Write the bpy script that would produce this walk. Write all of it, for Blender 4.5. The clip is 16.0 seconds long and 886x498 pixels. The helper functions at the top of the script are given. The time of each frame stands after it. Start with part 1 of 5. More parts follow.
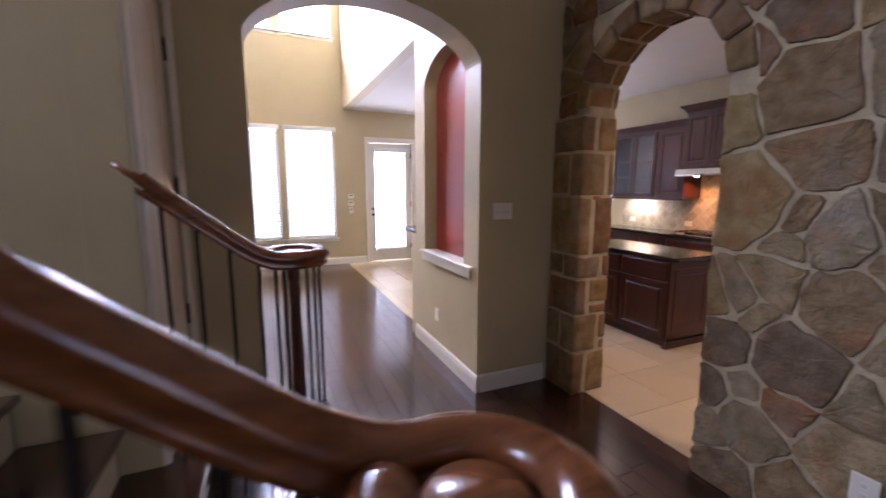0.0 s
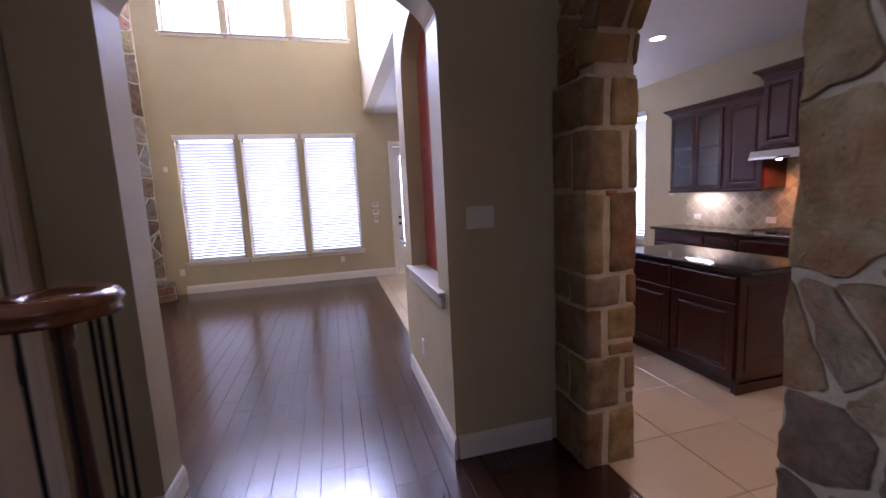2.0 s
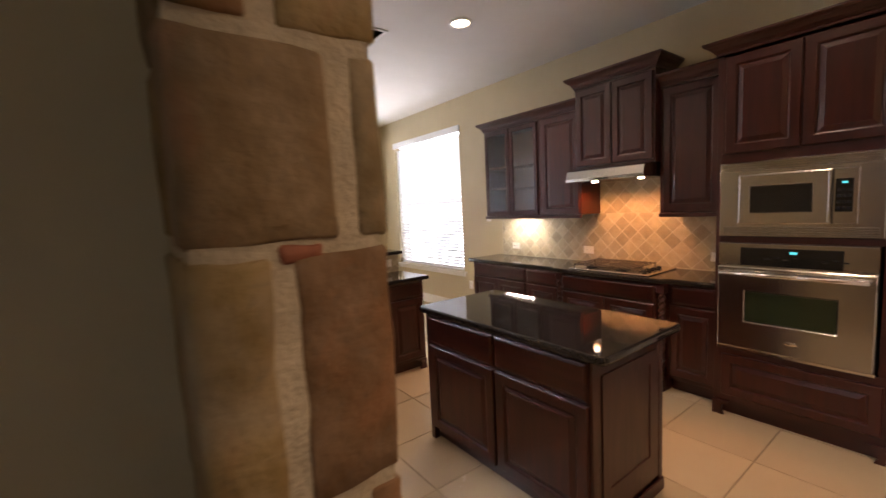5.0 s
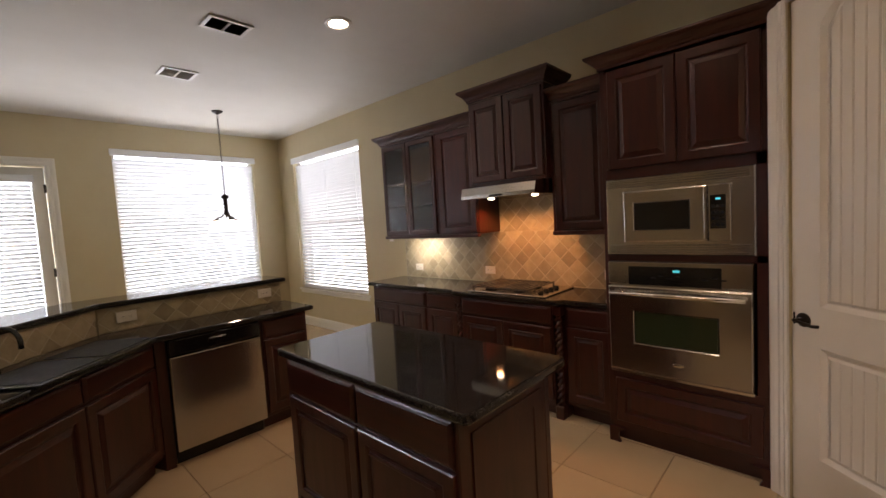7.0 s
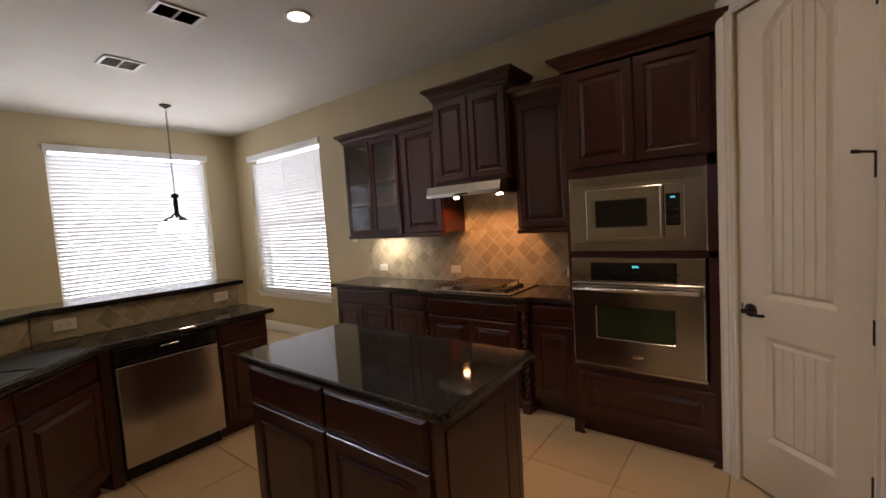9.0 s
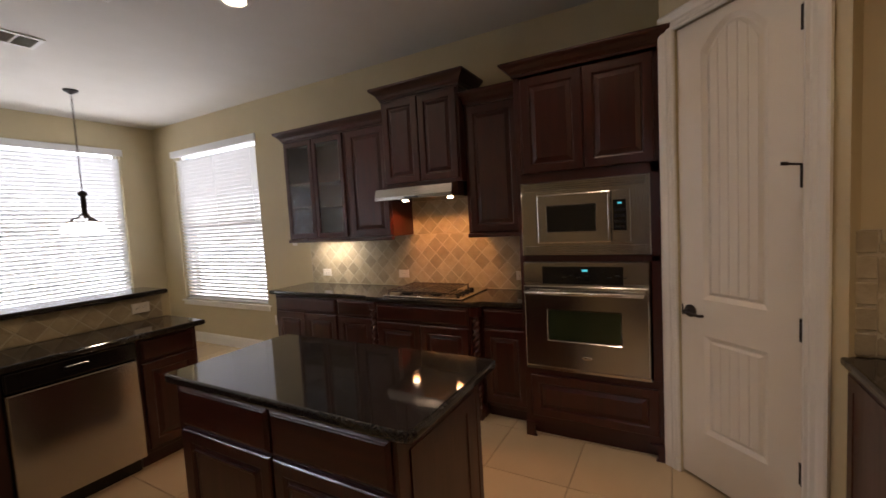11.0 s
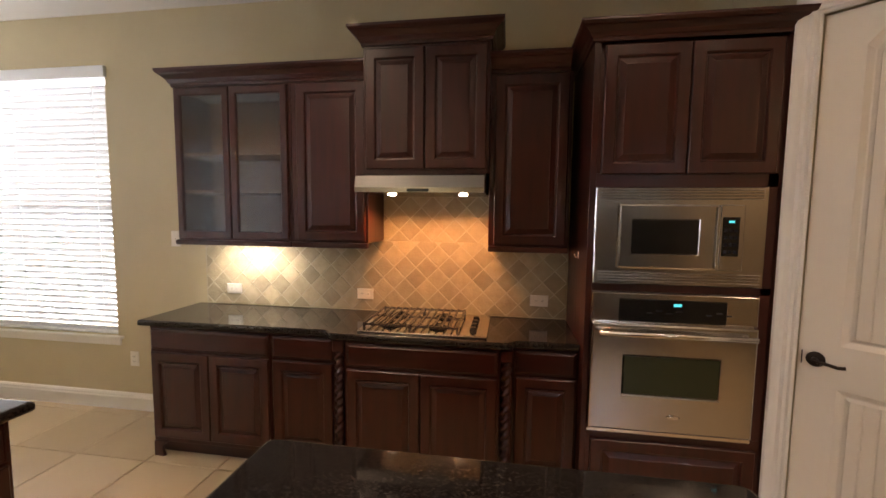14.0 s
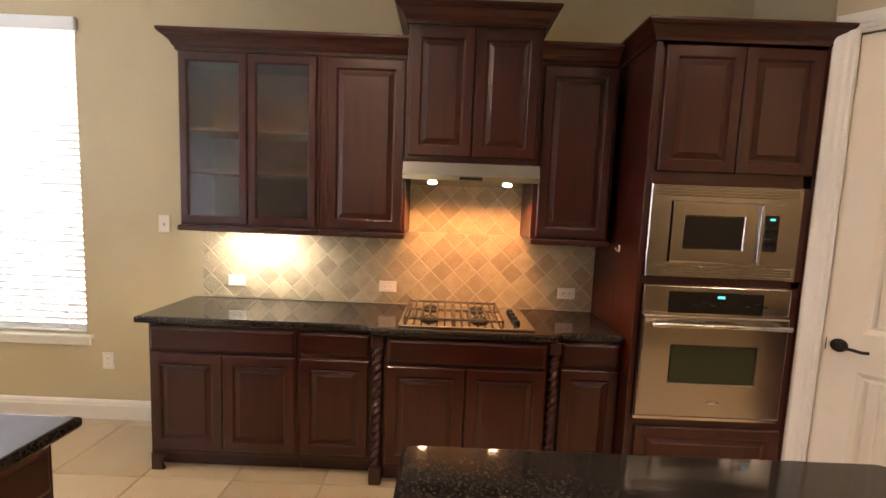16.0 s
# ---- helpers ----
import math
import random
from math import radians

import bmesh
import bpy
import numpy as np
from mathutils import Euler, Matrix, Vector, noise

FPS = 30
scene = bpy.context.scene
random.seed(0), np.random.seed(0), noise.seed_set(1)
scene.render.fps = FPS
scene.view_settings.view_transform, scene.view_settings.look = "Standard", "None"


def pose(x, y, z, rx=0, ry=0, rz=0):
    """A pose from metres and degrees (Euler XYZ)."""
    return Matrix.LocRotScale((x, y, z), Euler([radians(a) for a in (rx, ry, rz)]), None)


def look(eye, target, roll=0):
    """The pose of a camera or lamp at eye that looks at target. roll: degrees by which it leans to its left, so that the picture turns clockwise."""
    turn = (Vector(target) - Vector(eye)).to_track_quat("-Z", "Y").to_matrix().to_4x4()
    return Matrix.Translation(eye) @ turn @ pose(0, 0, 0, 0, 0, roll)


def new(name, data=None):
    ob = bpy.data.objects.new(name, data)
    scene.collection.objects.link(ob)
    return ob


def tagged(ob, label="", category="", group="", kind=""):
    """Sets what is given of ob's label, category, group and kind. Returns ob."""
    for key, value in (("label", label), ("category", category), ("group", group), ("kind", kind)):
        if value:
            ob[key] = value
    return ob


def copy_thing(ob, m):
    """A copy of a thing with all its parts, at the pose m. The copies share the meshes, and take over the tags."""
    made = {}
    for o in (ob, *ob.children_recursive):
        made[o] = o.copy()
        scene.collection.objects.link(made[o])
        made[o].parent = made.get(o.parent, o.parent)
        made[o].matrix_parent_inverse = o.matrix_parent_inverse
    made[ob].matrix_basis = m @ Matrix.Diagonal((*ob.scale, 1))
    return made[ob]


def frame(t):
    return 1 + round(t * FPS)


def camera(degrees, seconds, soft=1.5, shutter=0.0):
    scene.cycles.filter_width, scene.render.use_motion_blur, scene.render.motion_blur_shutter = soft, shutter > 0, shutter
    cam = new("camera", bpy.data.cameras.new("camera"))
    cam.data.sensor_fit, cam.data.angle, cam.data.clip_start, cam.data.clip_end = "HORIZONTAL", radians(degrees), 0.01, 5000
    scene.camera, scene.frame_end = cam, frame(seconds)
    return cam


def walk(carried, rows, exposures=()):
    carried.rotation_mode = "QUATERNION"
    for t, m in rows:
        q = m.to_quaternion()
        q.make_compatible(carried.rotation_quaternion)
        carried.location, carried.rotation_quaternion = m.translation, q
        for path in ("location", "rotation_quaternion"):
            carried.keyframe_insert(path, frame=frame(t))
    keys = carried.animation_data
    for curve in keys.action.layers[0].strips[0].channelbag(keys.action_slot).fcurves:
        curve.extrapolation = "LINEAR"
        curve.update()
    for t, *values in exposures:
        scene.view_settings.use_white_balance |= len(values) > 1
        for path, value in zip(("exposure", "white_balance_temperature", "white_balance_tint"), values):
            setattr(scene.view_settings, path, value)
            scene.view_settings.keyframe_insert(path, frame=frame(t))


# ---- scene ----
cam = camera(94.1, 16.0, shutter=0.5)
PATH = [
    (0, (-0.023, 0.001, 1.544), (0.762, 1.817, 1.251), 0.1),
    (0.5, (0.193, 0.027, 1.535), (1.115, 1.784, 1.286), -0.2),
    (1, (0.406, 0.098, 1.527), (1.146, 1.935, 1.244), -0.5),
    (1.5, (0.61, 0.259, 1.509), (1.221, 2.146, 1.254), -2.3),
    (2, (0.809, 0.495, 1.508), (1.31, 2.413, 1.246), -2.8),
    (2.5, (1.053, 0.716, 1.503), (1.5, 2.642, 1.201), -3.2),
    (3, (1.227, 0.982, 1.504), (1.724, 2.9, 1.23), -2.1),
    (3.5, (1.429, 1.193, 1.522), (2.035, 3.086, 1.304), -3.5),
    (4, (1.635, 1.366, 1.527), (2.404, 3.198, 1.299), -2.9),
    (4.5, (1.775, 1.56, 1.517), (2.806, 3.261, 1.301), -2.4),
    (5, (1.966, 1.667, 1.534), (3.162, 3.257, 1.336), -2.8),
    (7.5, (2.468, 1.726, 1.527), (3.949, 3.065, 1.411), -3.2),
    (8, (2.455, 1.711, 1.497), (3.95, 3.035, 1.395), -2.9),
    (8.5, (2.433, 1.737, 1.512), (3.974, 3.006, 1.388), -3.2),
    (11, (2.458, 1.88, 1.526), (4.199, 2.854, 1.385), -3.2),
    (11.5, (2.609, 1.963, 1.552), (4.424, 2.775, 1.332), -1.7),
    (12, (2.725, 2.131, 1.549), (4.587, 2.815, 1.294), -0.1),
    (12.5, (2.823, 2.374, 1.569), (4.72, 2.981, 1.392), 0.3),
    (13, (2.934, 2.636, 1.579), (4.846, 3.214, 1.464), 0.9),
    (13.5, (2.992, 2.908, 1.577), (4.924, 3.409, 1.449), 1.8),
    (14, (2.994, 3.192, 1.588), (4.964, 3.499, 1.422), 0.6),
    (14.5, (3.042, 3.436, 1.59), (5.025, 3.605, 1.397), 0.9),
    (15, (3.072, 3.64, 1.611), (5.057, 3.756, 1.395), 0.2),
    (15.5, (3.043, 3.774, 1.593), (5.032, 3.805, 1.391), 1.4),
    (16, (3.021, 3.806, 1.556), (5.012, 3.811, 1.364), 2.3),
]
EXPOSURES = [(0, 1.5, 5900, 36), (1, 1.25, 5600, 41), (2, 0.85, 5500, 44), (3, 0.7, 5500, 42), (3.7, 0.7, 6050, 35), (5, 1.25, 6800, 26), (7.3, 0.52, 6900, 23), (11, 0.44, 6900, 23), (12.5, 0.72, 7000, 23), (14.5, 1.25, 7000, 22), (16, 1.7, 7000, 22)]
walk(cam, [(t, look(eye, target, roll)) for t, eye, target, roll in PATH], EXPOSURES)

# ---- world and large lights ----
world = bpy.data.worlds.new("World")
scene.world = world
world.use_nodes = True
wn = world.node_tree.nodes
sky = wn.new("ShaderNodeTexSky")
sky.sky_type, sky.sun_disc, sky.sun_elevation, sky.sun_rotation = "NISHITA", False, radians(52), radians(51)
wn["Background"].inputs["Strength"].default_value = 0.12
world.node_tree.links.new(sky.outputs[0], wn["Background"].inputs["Color"])


def lamp(name, kind, power, colour, m, size=0.1, size_y=None, spread=None):
    data = bpy.data.lights.new(name, kind)
    data.energy, data.color = power, colour
    if kind == "AREA":
        data.size = size
        if size_y:
            data.shape, data.size_y = "RECTANGLE", size_y
        if spread:
            data.spread = radians(spread)
    else:
        data.shadow_soft_size = size
    if kind == "SPOT":
        data.spot_size, data.spot_blend = radians(spread or 100), 0.6
    ob = new(name, data)
    ob.matrix_world = m
    return ob


SUN = lamp("sun", "SUN", 2.2, (1, 0.95, 0.88), look((13.5, 19.5, 22), (0, 8.5, 0)))
SUN.data.angle = radians(0.5)
DAY = (0.76, 0.87, 1.0)
lamp("daylight_living_low", "AREA", 64, DAY, look((-0.17, 8.75, 1.62), (-0.17, 0, 1.62)), 3.2, 2.3)
lamp("daylight_living_high", "AREA", 330, DAY, look((-0.17, 8.75, 4.95), (-0.17, 0, 4.2)), 3.2, 1.3)
lamp("daylight_dining", "AREA", 62, DAY, look((4.44, 8.75, 1.65), (4.44, 0, 1.65)), 1.9, 2.2)
lamp("daylight_kitchen", "AREA", 56, DAY, look((6.06, 7.12, 1.63), (0, 7.12, 1.63)), 1.9, 2.2)
lamp("daylight_patio_door", "AREA", 26, DAY, look((2.45, 8.75, 1.3), (2.45, 0, 1.3)), 0.8, 2.1)
# fill for the hall, through an entry window added behind the camera
lamp("fill_added_entry", "AREA", 1.5, (0.95, 0.96, 1.0), look((0.35, -2.74, 1.5), (0.35, 5, 1.5)), 1.1, 1.9)
# lights the stone wall from an unseen window whose place is assumed
lamp("daylight_unseen_stairwell", "AREA", 48, DAY, look((-4.4, 0.97, 4.3), (2.0, 0.8, 1.4)), 1.1, 1.6)
lamp("hood_bulb", "SPOT", 10, (1.0, 0.44, 0.155), look((5.44, 3.89, 1.69), (5.48, 3.86, 0.9)), 0.03, spread=150)
lamp("hood_bulb", "SPOT", 10, (1.0, 0.44, 0.155), look((5.44, 3.455, 1.69), (5.48, 3.48, 0.9)), 0.03, spread=150)
lamp("cabinet_strip", "AREA", 3.2, (1.0, 0.96, 0.82), look((5.60, 5.0, 1.365), (5.66, 5.0, 0.9)), 0.42, 0.06)
# the first is a known ceiling light, the other three are added fill
CANS_AND_FILLS = [(4.32, 4.40), (4.32, 2.45), (3.45, 1.50), (2.62, 0.25)]
for (cx, cy), power in zip(CANS_AND_FILLS, (30, 9, 14, 50)):
    lamp("recessed_and_fill_bulb", "SPOT", power, (1.0, 0.76, 0.52), look((cx, cy, 3.04), (cx, cy, 0)), 0.06, spread=140)

# ---- small building helpers ----


def part(name, bm, material, parent=None, label="", smooth=False):
    """One mesh object, under a thing or a part."""
    me = bpy.data.meshes.new(name)
    bmesh.ops.recalc_face_normals(bm, faces=bm.faces)
    if smooth:
        for f in bm.faces:
            f.smooth = True
    bm.to_mesh(me)
    bm.free()
    me.materials.append(material)
    ob = new(name, me)
    ob.parent = parent
    if label:
        ob["label"] = label
    return ob


def thing(name, label, category, group="", kind="", m=None):
    ob = new(name)
    ob.empty_display_size = 0.05
    if m is not None:
        ob.matrix_world = m
    return tagged(ob, label, category, group, kind)


def setting(ob, label, category):
    return tagged(ob, label, category, kind="structure")


def box(bm, x0, x1, y0, y1, z0, z1, bevel=0.0, seg=1):
    vs = [bm.verts.new((x, y, z)) for x in (x0, x1) for y in (y0, y1) for z in (z0, z1)]
    fs = [bm.faces.new([vs[i] for i in f]) for f in ((0, 1, 3, 2), (4, 6, 7, 5), (0, 4, 5, 1), (2, 3, 7, 6), (0, 2, 6, 4), (1, 5, 7, 3))]
    if bevel:
        es = list({e for f in fs for e in f.edges})
        bmesh.ops.bevel(bm, geom=es, offset=bevel, segments=seg, affect="EDGES", profile=0.5)
    return bm


def boxed(x0, x1, y0, y1, z0, z1, bevel=0.0, seg=1):
    return box(bmesh.new(), x0, x1, y0, y1, z0, z1, bevel, seg)


def cyl(bm, a, b, r0, r1=None, n=16, caps=True):
    """A round bar from a to b."""
    a, b = Vector(a), Vector(b)
    r1 = r0 if r1 is None else r1
    q = (b - a).to_track_quat("Z", "Y")
    rings = []
    for p, r in ((a, r0), (b, r1)):
        rings.append([bm.verts.new(p + q @ Vector((r * math.cos(2 * math.pi * i / n), r * math.sin(2 * math.pi * i / n), 0))) for i in range(n)])
    for i in range(n):
        bm.faces.new((rings[0][i], rings[0][(i + 1) % n], rings[1][(i + 1) % n], rings[1][i]))
    if caps:
        bm.faces.new(rings[0][::-1]), bm.faces.new(rings[1])
    return bm


def lathe(bm, profile, centre=(0, 0, 0), n=20):
    """Turns rows of (radius, height) about z."""
    rings = []
    for r, z in profile:
        rings.append([bm.verts.new((centre[0] + r * math.cos(2 * math.pi * i / n), centre[1] + r * math.sin(2 * math.pi * i / n), centre[2] + z)) for i in range(n)])
    for a, b in zip(rings, rings[1:]):
        for i in range(n):
            bm.faces.new((a[i], a[(i + 1) % n], b[(i + 1) % n], b[i]))
    if profile[0][0] > 1e-4:
        bm.faces.new(rings[0][::-1])
    if profile[-1][0] > 1e-4:
        bm.faces.new(rings[-1])
    return bm


def sweep(bm, path, section, up=(0, 0, 1), closed=False):
    """Carries a closed section of (side, rise) along a path of points."""
    pts = [Vector(p) for p in path]
    rings = []
    for i, p in enumerate(pts):
        d = (pts[(i + 1) % len(pts) if closed else min(i + 1, len(pts) - 1)] - pts[i - 1 if closed else max(i - 1, 0)]).normalized()
        side = d.cross(Vector(up)).normalized()
        rise = side.cross(d).normalized()
        rings.append([bm.verts.new(p + side * s + rise * r) for s, r in section])
    n = len(section)
    pairs = list(zip(rings, rings[1:])) + ([(rings[-1], rings[0])] if closed else [])
    for a, b in pairs:
        for i in range(n):
            bm.faces.new((a[i], a[(i + 1) % n], b[(i + 1) % n], b[i]))
    if not closed:
        bm.faces.new(rings[0][::-1]), bm.faces.new(rings[-1])
    return bm


def extruded(bm, outline, z0, z1):
    """A flat outline of (x, y), pulled up from z0 to z1."""
    lo = [bm.verts.new((x, y, z0)) for x, y in outline]
    hi = [bm.verts.new((x, y, z1)) for x, y in outline]
    n = len(outline)
    for i in range(n):
        bm.faces.new((lo[i], lo[(i + 1) % n], hi[(i + 1) % n], hi[i]))
    bm.faces.new(lo[::-1]), bm.faces.new(hi)
    return bm


def loft_rect(bm, rings, cap=True):
    """Rectangles (x0, x1, z0, z1, y), joined one after another; the last is filled."""
    rows = [[bm.verts.new(p) for p in ((x0, y, z0), (x1, y, z0), (x1, y, z1), (x0, y, z1))] for x0, x1, z0, z1, y in rings]
    for a, b in zip(rows, rows[1:]):
        for i in range(4):
            bm.faces.new((a[i], a[(i + 1) % 4], b[(i + 1) % 4], b[i]))
    if cap:
        bm.faces.new(rows[-1])
    return bm


def wall_mesh(u0, u1, z0, z1, holes, arch=None, n=24, flat=False):
    """Front outline pieces (u, z quads) of a wall with rectangular holes (a, b, lo, hi), or one arched opening (a, b, lo, spring, rise)."""
    quads = []
    if arch:
        a, b, lo, spring, rise = arch
        quads += [[(u0, z0), (a, z0), (a, z1), (u0, z1)], [(b, z0), (u1, z0), (u1, z1), (b, z1)]]
        if lo > z0:
            quads.append([(a, z0), (b, z0), (b, lo), (a, lo)])
        c, h = (a + b) / 2, (b - a) / 2
        curve = [(c - h * math.cos(math.pi * i / n), spring + rise * math.sin(math.pi * i / n) ** (1.3 if flat else 1)) for i in range(n + 1)]
        for p, q in zip(curve, curve[1:]):
            quads.append([p, q, (q[0], z1), (p[0], z1)])
        return quads
    us = sorted({u0, u1, *[v for h in holes for v in h[:2]]})
    zs = sorted({z0, z1, *[v for h in holes for v in h[2:]]})
    for p, q in zip(us, us[1:]):
        for r, s in zip(zs, zs[1:]):
            if not any(h[0] <= p and q <= h[1] and h[2] <= r and s <= h[3] for h in holes):
                quads.append([(p, r), (q, r), (q, s), (p, s)])
    return quads


def wall(name, axis, at, depth, u0, u1, z0, z1, material, holes=(), arch=None, label="", category="wall", flat=False):
    """A wall with thickness whose face lies at axis = at and whose body goes on by depth; openings go through."""
    bm = bmesh.new()
    seen = {}

    def vert(u, z, d):
        key = (round(u, 4), round(z, 4), d)
        if key not in seen:
            seen[key] = bm.verts.new((at + depth * d, u, z) if axis == "x" else (u, at + depth * d, z))
        return seen[key]

    for quad in wall_mesh(u0, u1, z0, z1, holes, arch, flat=flat):
        for d in (0, 1):
            vs = [vert(u, z, d) for u, z in quad]
            if len(set(vs)) > 2:
                bm.faces.new(list(dict.fromkeys(vs)))
    edges = {}
    for f in list(bm.faces):
        for e in f.edges:
            edges.setdefault(e, []).append(f)
    rim = [e for e, fs in edges.items() if len(fs) == 1]
    back = {}
    for k, v in seen.items():
        back[v] = k
    done = set()
    for e in rim:
        ka, kb = back[e.verts[0]], back[e.verts[1]]
        key = frozenset((ka[:2], kb[:2]))
        if key in done:
            continue
        done.add(key)
        bm.faces.new((seen[(*ka[:2], 0)], seen[(*kb[:2], 0)], seen[(*kb[:2], 1)], seen[(*ka[:2], 1)]))
    return setting(part(name, bm, material), label, category)


# ---- materials ----


def material(name, base, second=None, rough=0.5, metal=0.0, scale=8.0, bump=0.1, fine=90.0, stretch=(1, 1, 1), spread=0.0, coat=0.0, rough_var=0.08, contrast=0.35, distance=0.004):
    """A surface of two mixed tones, with grain and relief at two sizes; spread varies its lightness from piece to piece."""
    m = bpy.data.materials.new(name)
    m.use_nodes = True
    nt = m.node_tree
    bsdf = nt.nodes["Principled BSDF"]
    add, link = nt.nodes.new, nt.links.new
    co, mp = add("ShaderNodeTexCoord"), add("ShaderNodeMapping")
    link(co.outputs["Object"], mp.inputs["Vector"])
    mp.inputs["Scale"].default_value = stretch
    n1, n2 = add("ShaderNodeTexNoise"), add("ShaderNodeTexNoise")
    for n, s, d in ((n1, scale, 6), (n2, fine, 3)):
        link(mp.outputs[0], n.inputs["Vector"])
        n.inputs["Scale"].default_value, n.inputs["Detail"].default_value = s, d
    info = add("ShaderNodeObjectInfo")
    shift = add("ShaderNodeVectorMath")
    shift.operation = "MULTIPLY_ADD"
    link(info.outputs["Random"], shift.inputs[0])
    shift.inputs[1].default_value = (37, 53, 71)
    link(co.outputs["Object"], shift.inputs[2])
    link(shift.outputs[0], mp.inputs["Vector"])
    ramp = add("ShaderNodeMapRange")
    link(n1.outputs["Fac"], ramp.inputs["Value"])
    ramp.inputs["From Min"].default_value, ramp.inputs["From Max"].default_value = 0.5 - contrast / 2, 0.5 + contrast / 2
    mix = add("ShaderNodeMix")
    mix.data_type = "RGBA"
    link(ramp.outputs[0], mix.inputs["Factor"])
    mix.inputs["A"].default_value, mix.inputs["B"].default_value = (*base, 1), (*(second or base), 1)
    out = mix.outputs["Result"]
    if spread:
        hsv = add("ShaderNodeHueSaturation")
        vary = add("ShaderNodeMapRange")
        link(info.outputs["Random"], vary.inputs["Value"])
        vary.inputs["To Min"].default_value, vary.inputs["To Max"].default_value = 1 - spread, 1 + spread
        link(vary.outputs[0], hsv.inputs["Value"])
        link(out, hsv.inputs["Color"])
        out = hsv.outputs[0]
    link(out, bsdf.inputs["Base Color"])
    rv = add("ShaderNodeMapRange")
    link(n1.outputs["Fac"], rv.inputs["Value"])
    rv.inputs["To Min"].default_value, rv.inputs["To Max"].default_value = max(rough - rough_var, 0.02), min(rough + rough_var, 1)
    link(rv.outputs[0], bsdf.inputs["Roughness"])
    bsdf.inputs["Metallic"].default_value = metal
    if coat:
        bsdf.inputs["Coat Weight"].default_value, bsdf.inputs["Coat Roughness"].default_value = coat, 0.15
    if bump:
        both = add("ShaderNodeMath")
        both.operation = "ADD"
        link(n1.outputs["Fac"], both.inputs[0])
        link(n2.outputs["Fac"], both.inputs[1])
        b = add("ShaderNodeBump")
        b.inputs["Strength"].default_value, b.inputs["Distance"].default_value = bump, distance
        link(both.outputs[0], b.inputs["Height"])
        link(b.outputs[0], bsdf.inputs["Normal"])
    return m


def stone_material(name, tones, relief=0.010):
    """Rough stone, each piece of another tone, with streaks, stains and a split face."""
    m = material(name, (0.3, 0.24, 0.16), rough=0.8, scale=12, bump=1.0, fine=55, contrast=0.42, distance=relief)
    nt = m.node_tree
    add, link = nt.nodes.new, nt.links.new
    info = next(n for n in nt.nodes if n.type == "OBJECT_INFO")
    mix = next(n for n in nt.nodes if n.type == "MIX")
    ramp = add("ShaderNodeValToRGB")
    ramp.color_ramp.interpolation = "CONSTANT"
    while len(ramp.color_ramp.elements) < len(tones):
        ramp.color_ramp.elements.new(0.5)
    for i, (e, c) in enumerate(zip(ramp.color_ramp.elements, tones)):
        e.position, e.color = i / len(tones), (*c, 1)
    link(info.outputs["Random"], ramp.inputs[0])
    link(ramp.outputs[0], mix.inputs["A"])
    dark = add("ShaderNodeHueSaturation")
    dark.inputs["Value"].default_value, dark.inputs["Saturation"].default_value = 0.5, 1.25
    link(ramp.outputs[0], dark.inputs["Color"])
    link(dark.outputs[0], mix.inputs["B"])
    bsdf = nt.nodes["Principled BSDF"]
    out = mix.outputs["Result"]
    co = next(n for n in nt.nodes if n.type == "MAPPING")
    for scale, low, high, tint, most in ((4.5, 0.54, 0.66, (0.30, 0.125, 0.045), 0.5), (2.6, 0.55, 0.68, (0.24, 0.21, 0.17), 0.4), (38, 0.55, 0.72, (0.12, 0.09, 0.06), 0.3)):
        spot, lim, lay = add("ShaderNodeTexNoise"), add("ShaderNodeMapRange"), add("ShaderNodeMix")
        link(co.outputs[0], spot.inputs["Vector"])
        spot.inputs["Scale"].default_value, spot.inputs["Detail"].default_value, spot.inputs["Distortion"].default_value = scale, 5, 0.8
        link(spot.outputs["Fac"], lim.inputs["Value"])
        lim.inputs["From Min"].default_value, lim.inputs["From Max"].default_value, lim.inputs["To Max"].default_value = low, high, most
        lay.data_type = "RGBA"
        link(lim.outputs[0], lay.inputs["Factor"])
        link(out, lay.inputs["A"])
        lay.inputs["B"].default_value = (*tint, 1)
        out = lay.outputs["Result"]
    link(out, bsdf.inputs["Base Color"])
    return m


PAINT = material("tan wall paint", (0.51, 0.425, 0.255), (0.485, 0.40, 0.24), rough=0.55, scale=3, bump=0.12, fine=140)
CEIL = material("ceiling paint", (0.62, 0.58, 0.50), (0.60, 0.56, 0.48), rough=0.9, scale=4, bump=0.15, fine=160)
TRIM = material("white trim paint", (0.72, 0.68, 0.60), (0.70, 0.66, 0.58), rough=0.35, scale=5, bump=0.03)
DOOR = material("cream door paint", (0.70, 0.63, 0.52), (0.68, 0.61, 0.50), rough=0.38, scale=5, bump=0.04, fine=200)
RED = material("red niche paint", (0.34, 0.045, 0.03), (0.30, 0.035, 0.025), rough=0.3, scale=3, bump=0.1, fine=120)
MORTAR = material("pale mortar", (0.50, 0.41, 0.27), (0.39, 0.315, 0.205), rough=0.95, scale=14, bump=0.6, fine=80, distance=0.01)
HEARTHMORTAR = material("white fireplace mortar", (0.54, 0.48, 0.38), (0.45, 0.39, 0.30), rough=0.95, scale=14, bump=0.5, fine=80, distance=0.008)
STONE = stone_material("rubble stone", [(0.36, 0.265, 0.145), (0.25, 0.175, 0.10), (0.37, 0.27, 0.13), (0.20, 0.14, 0.09), (0.33, 0.26, 0.165), (0.28, 0.19, 0.10), (0.36, 0.255, 0.125), (0.31, 0.24, 0.145), (0.28, 0.13, 0.055)])
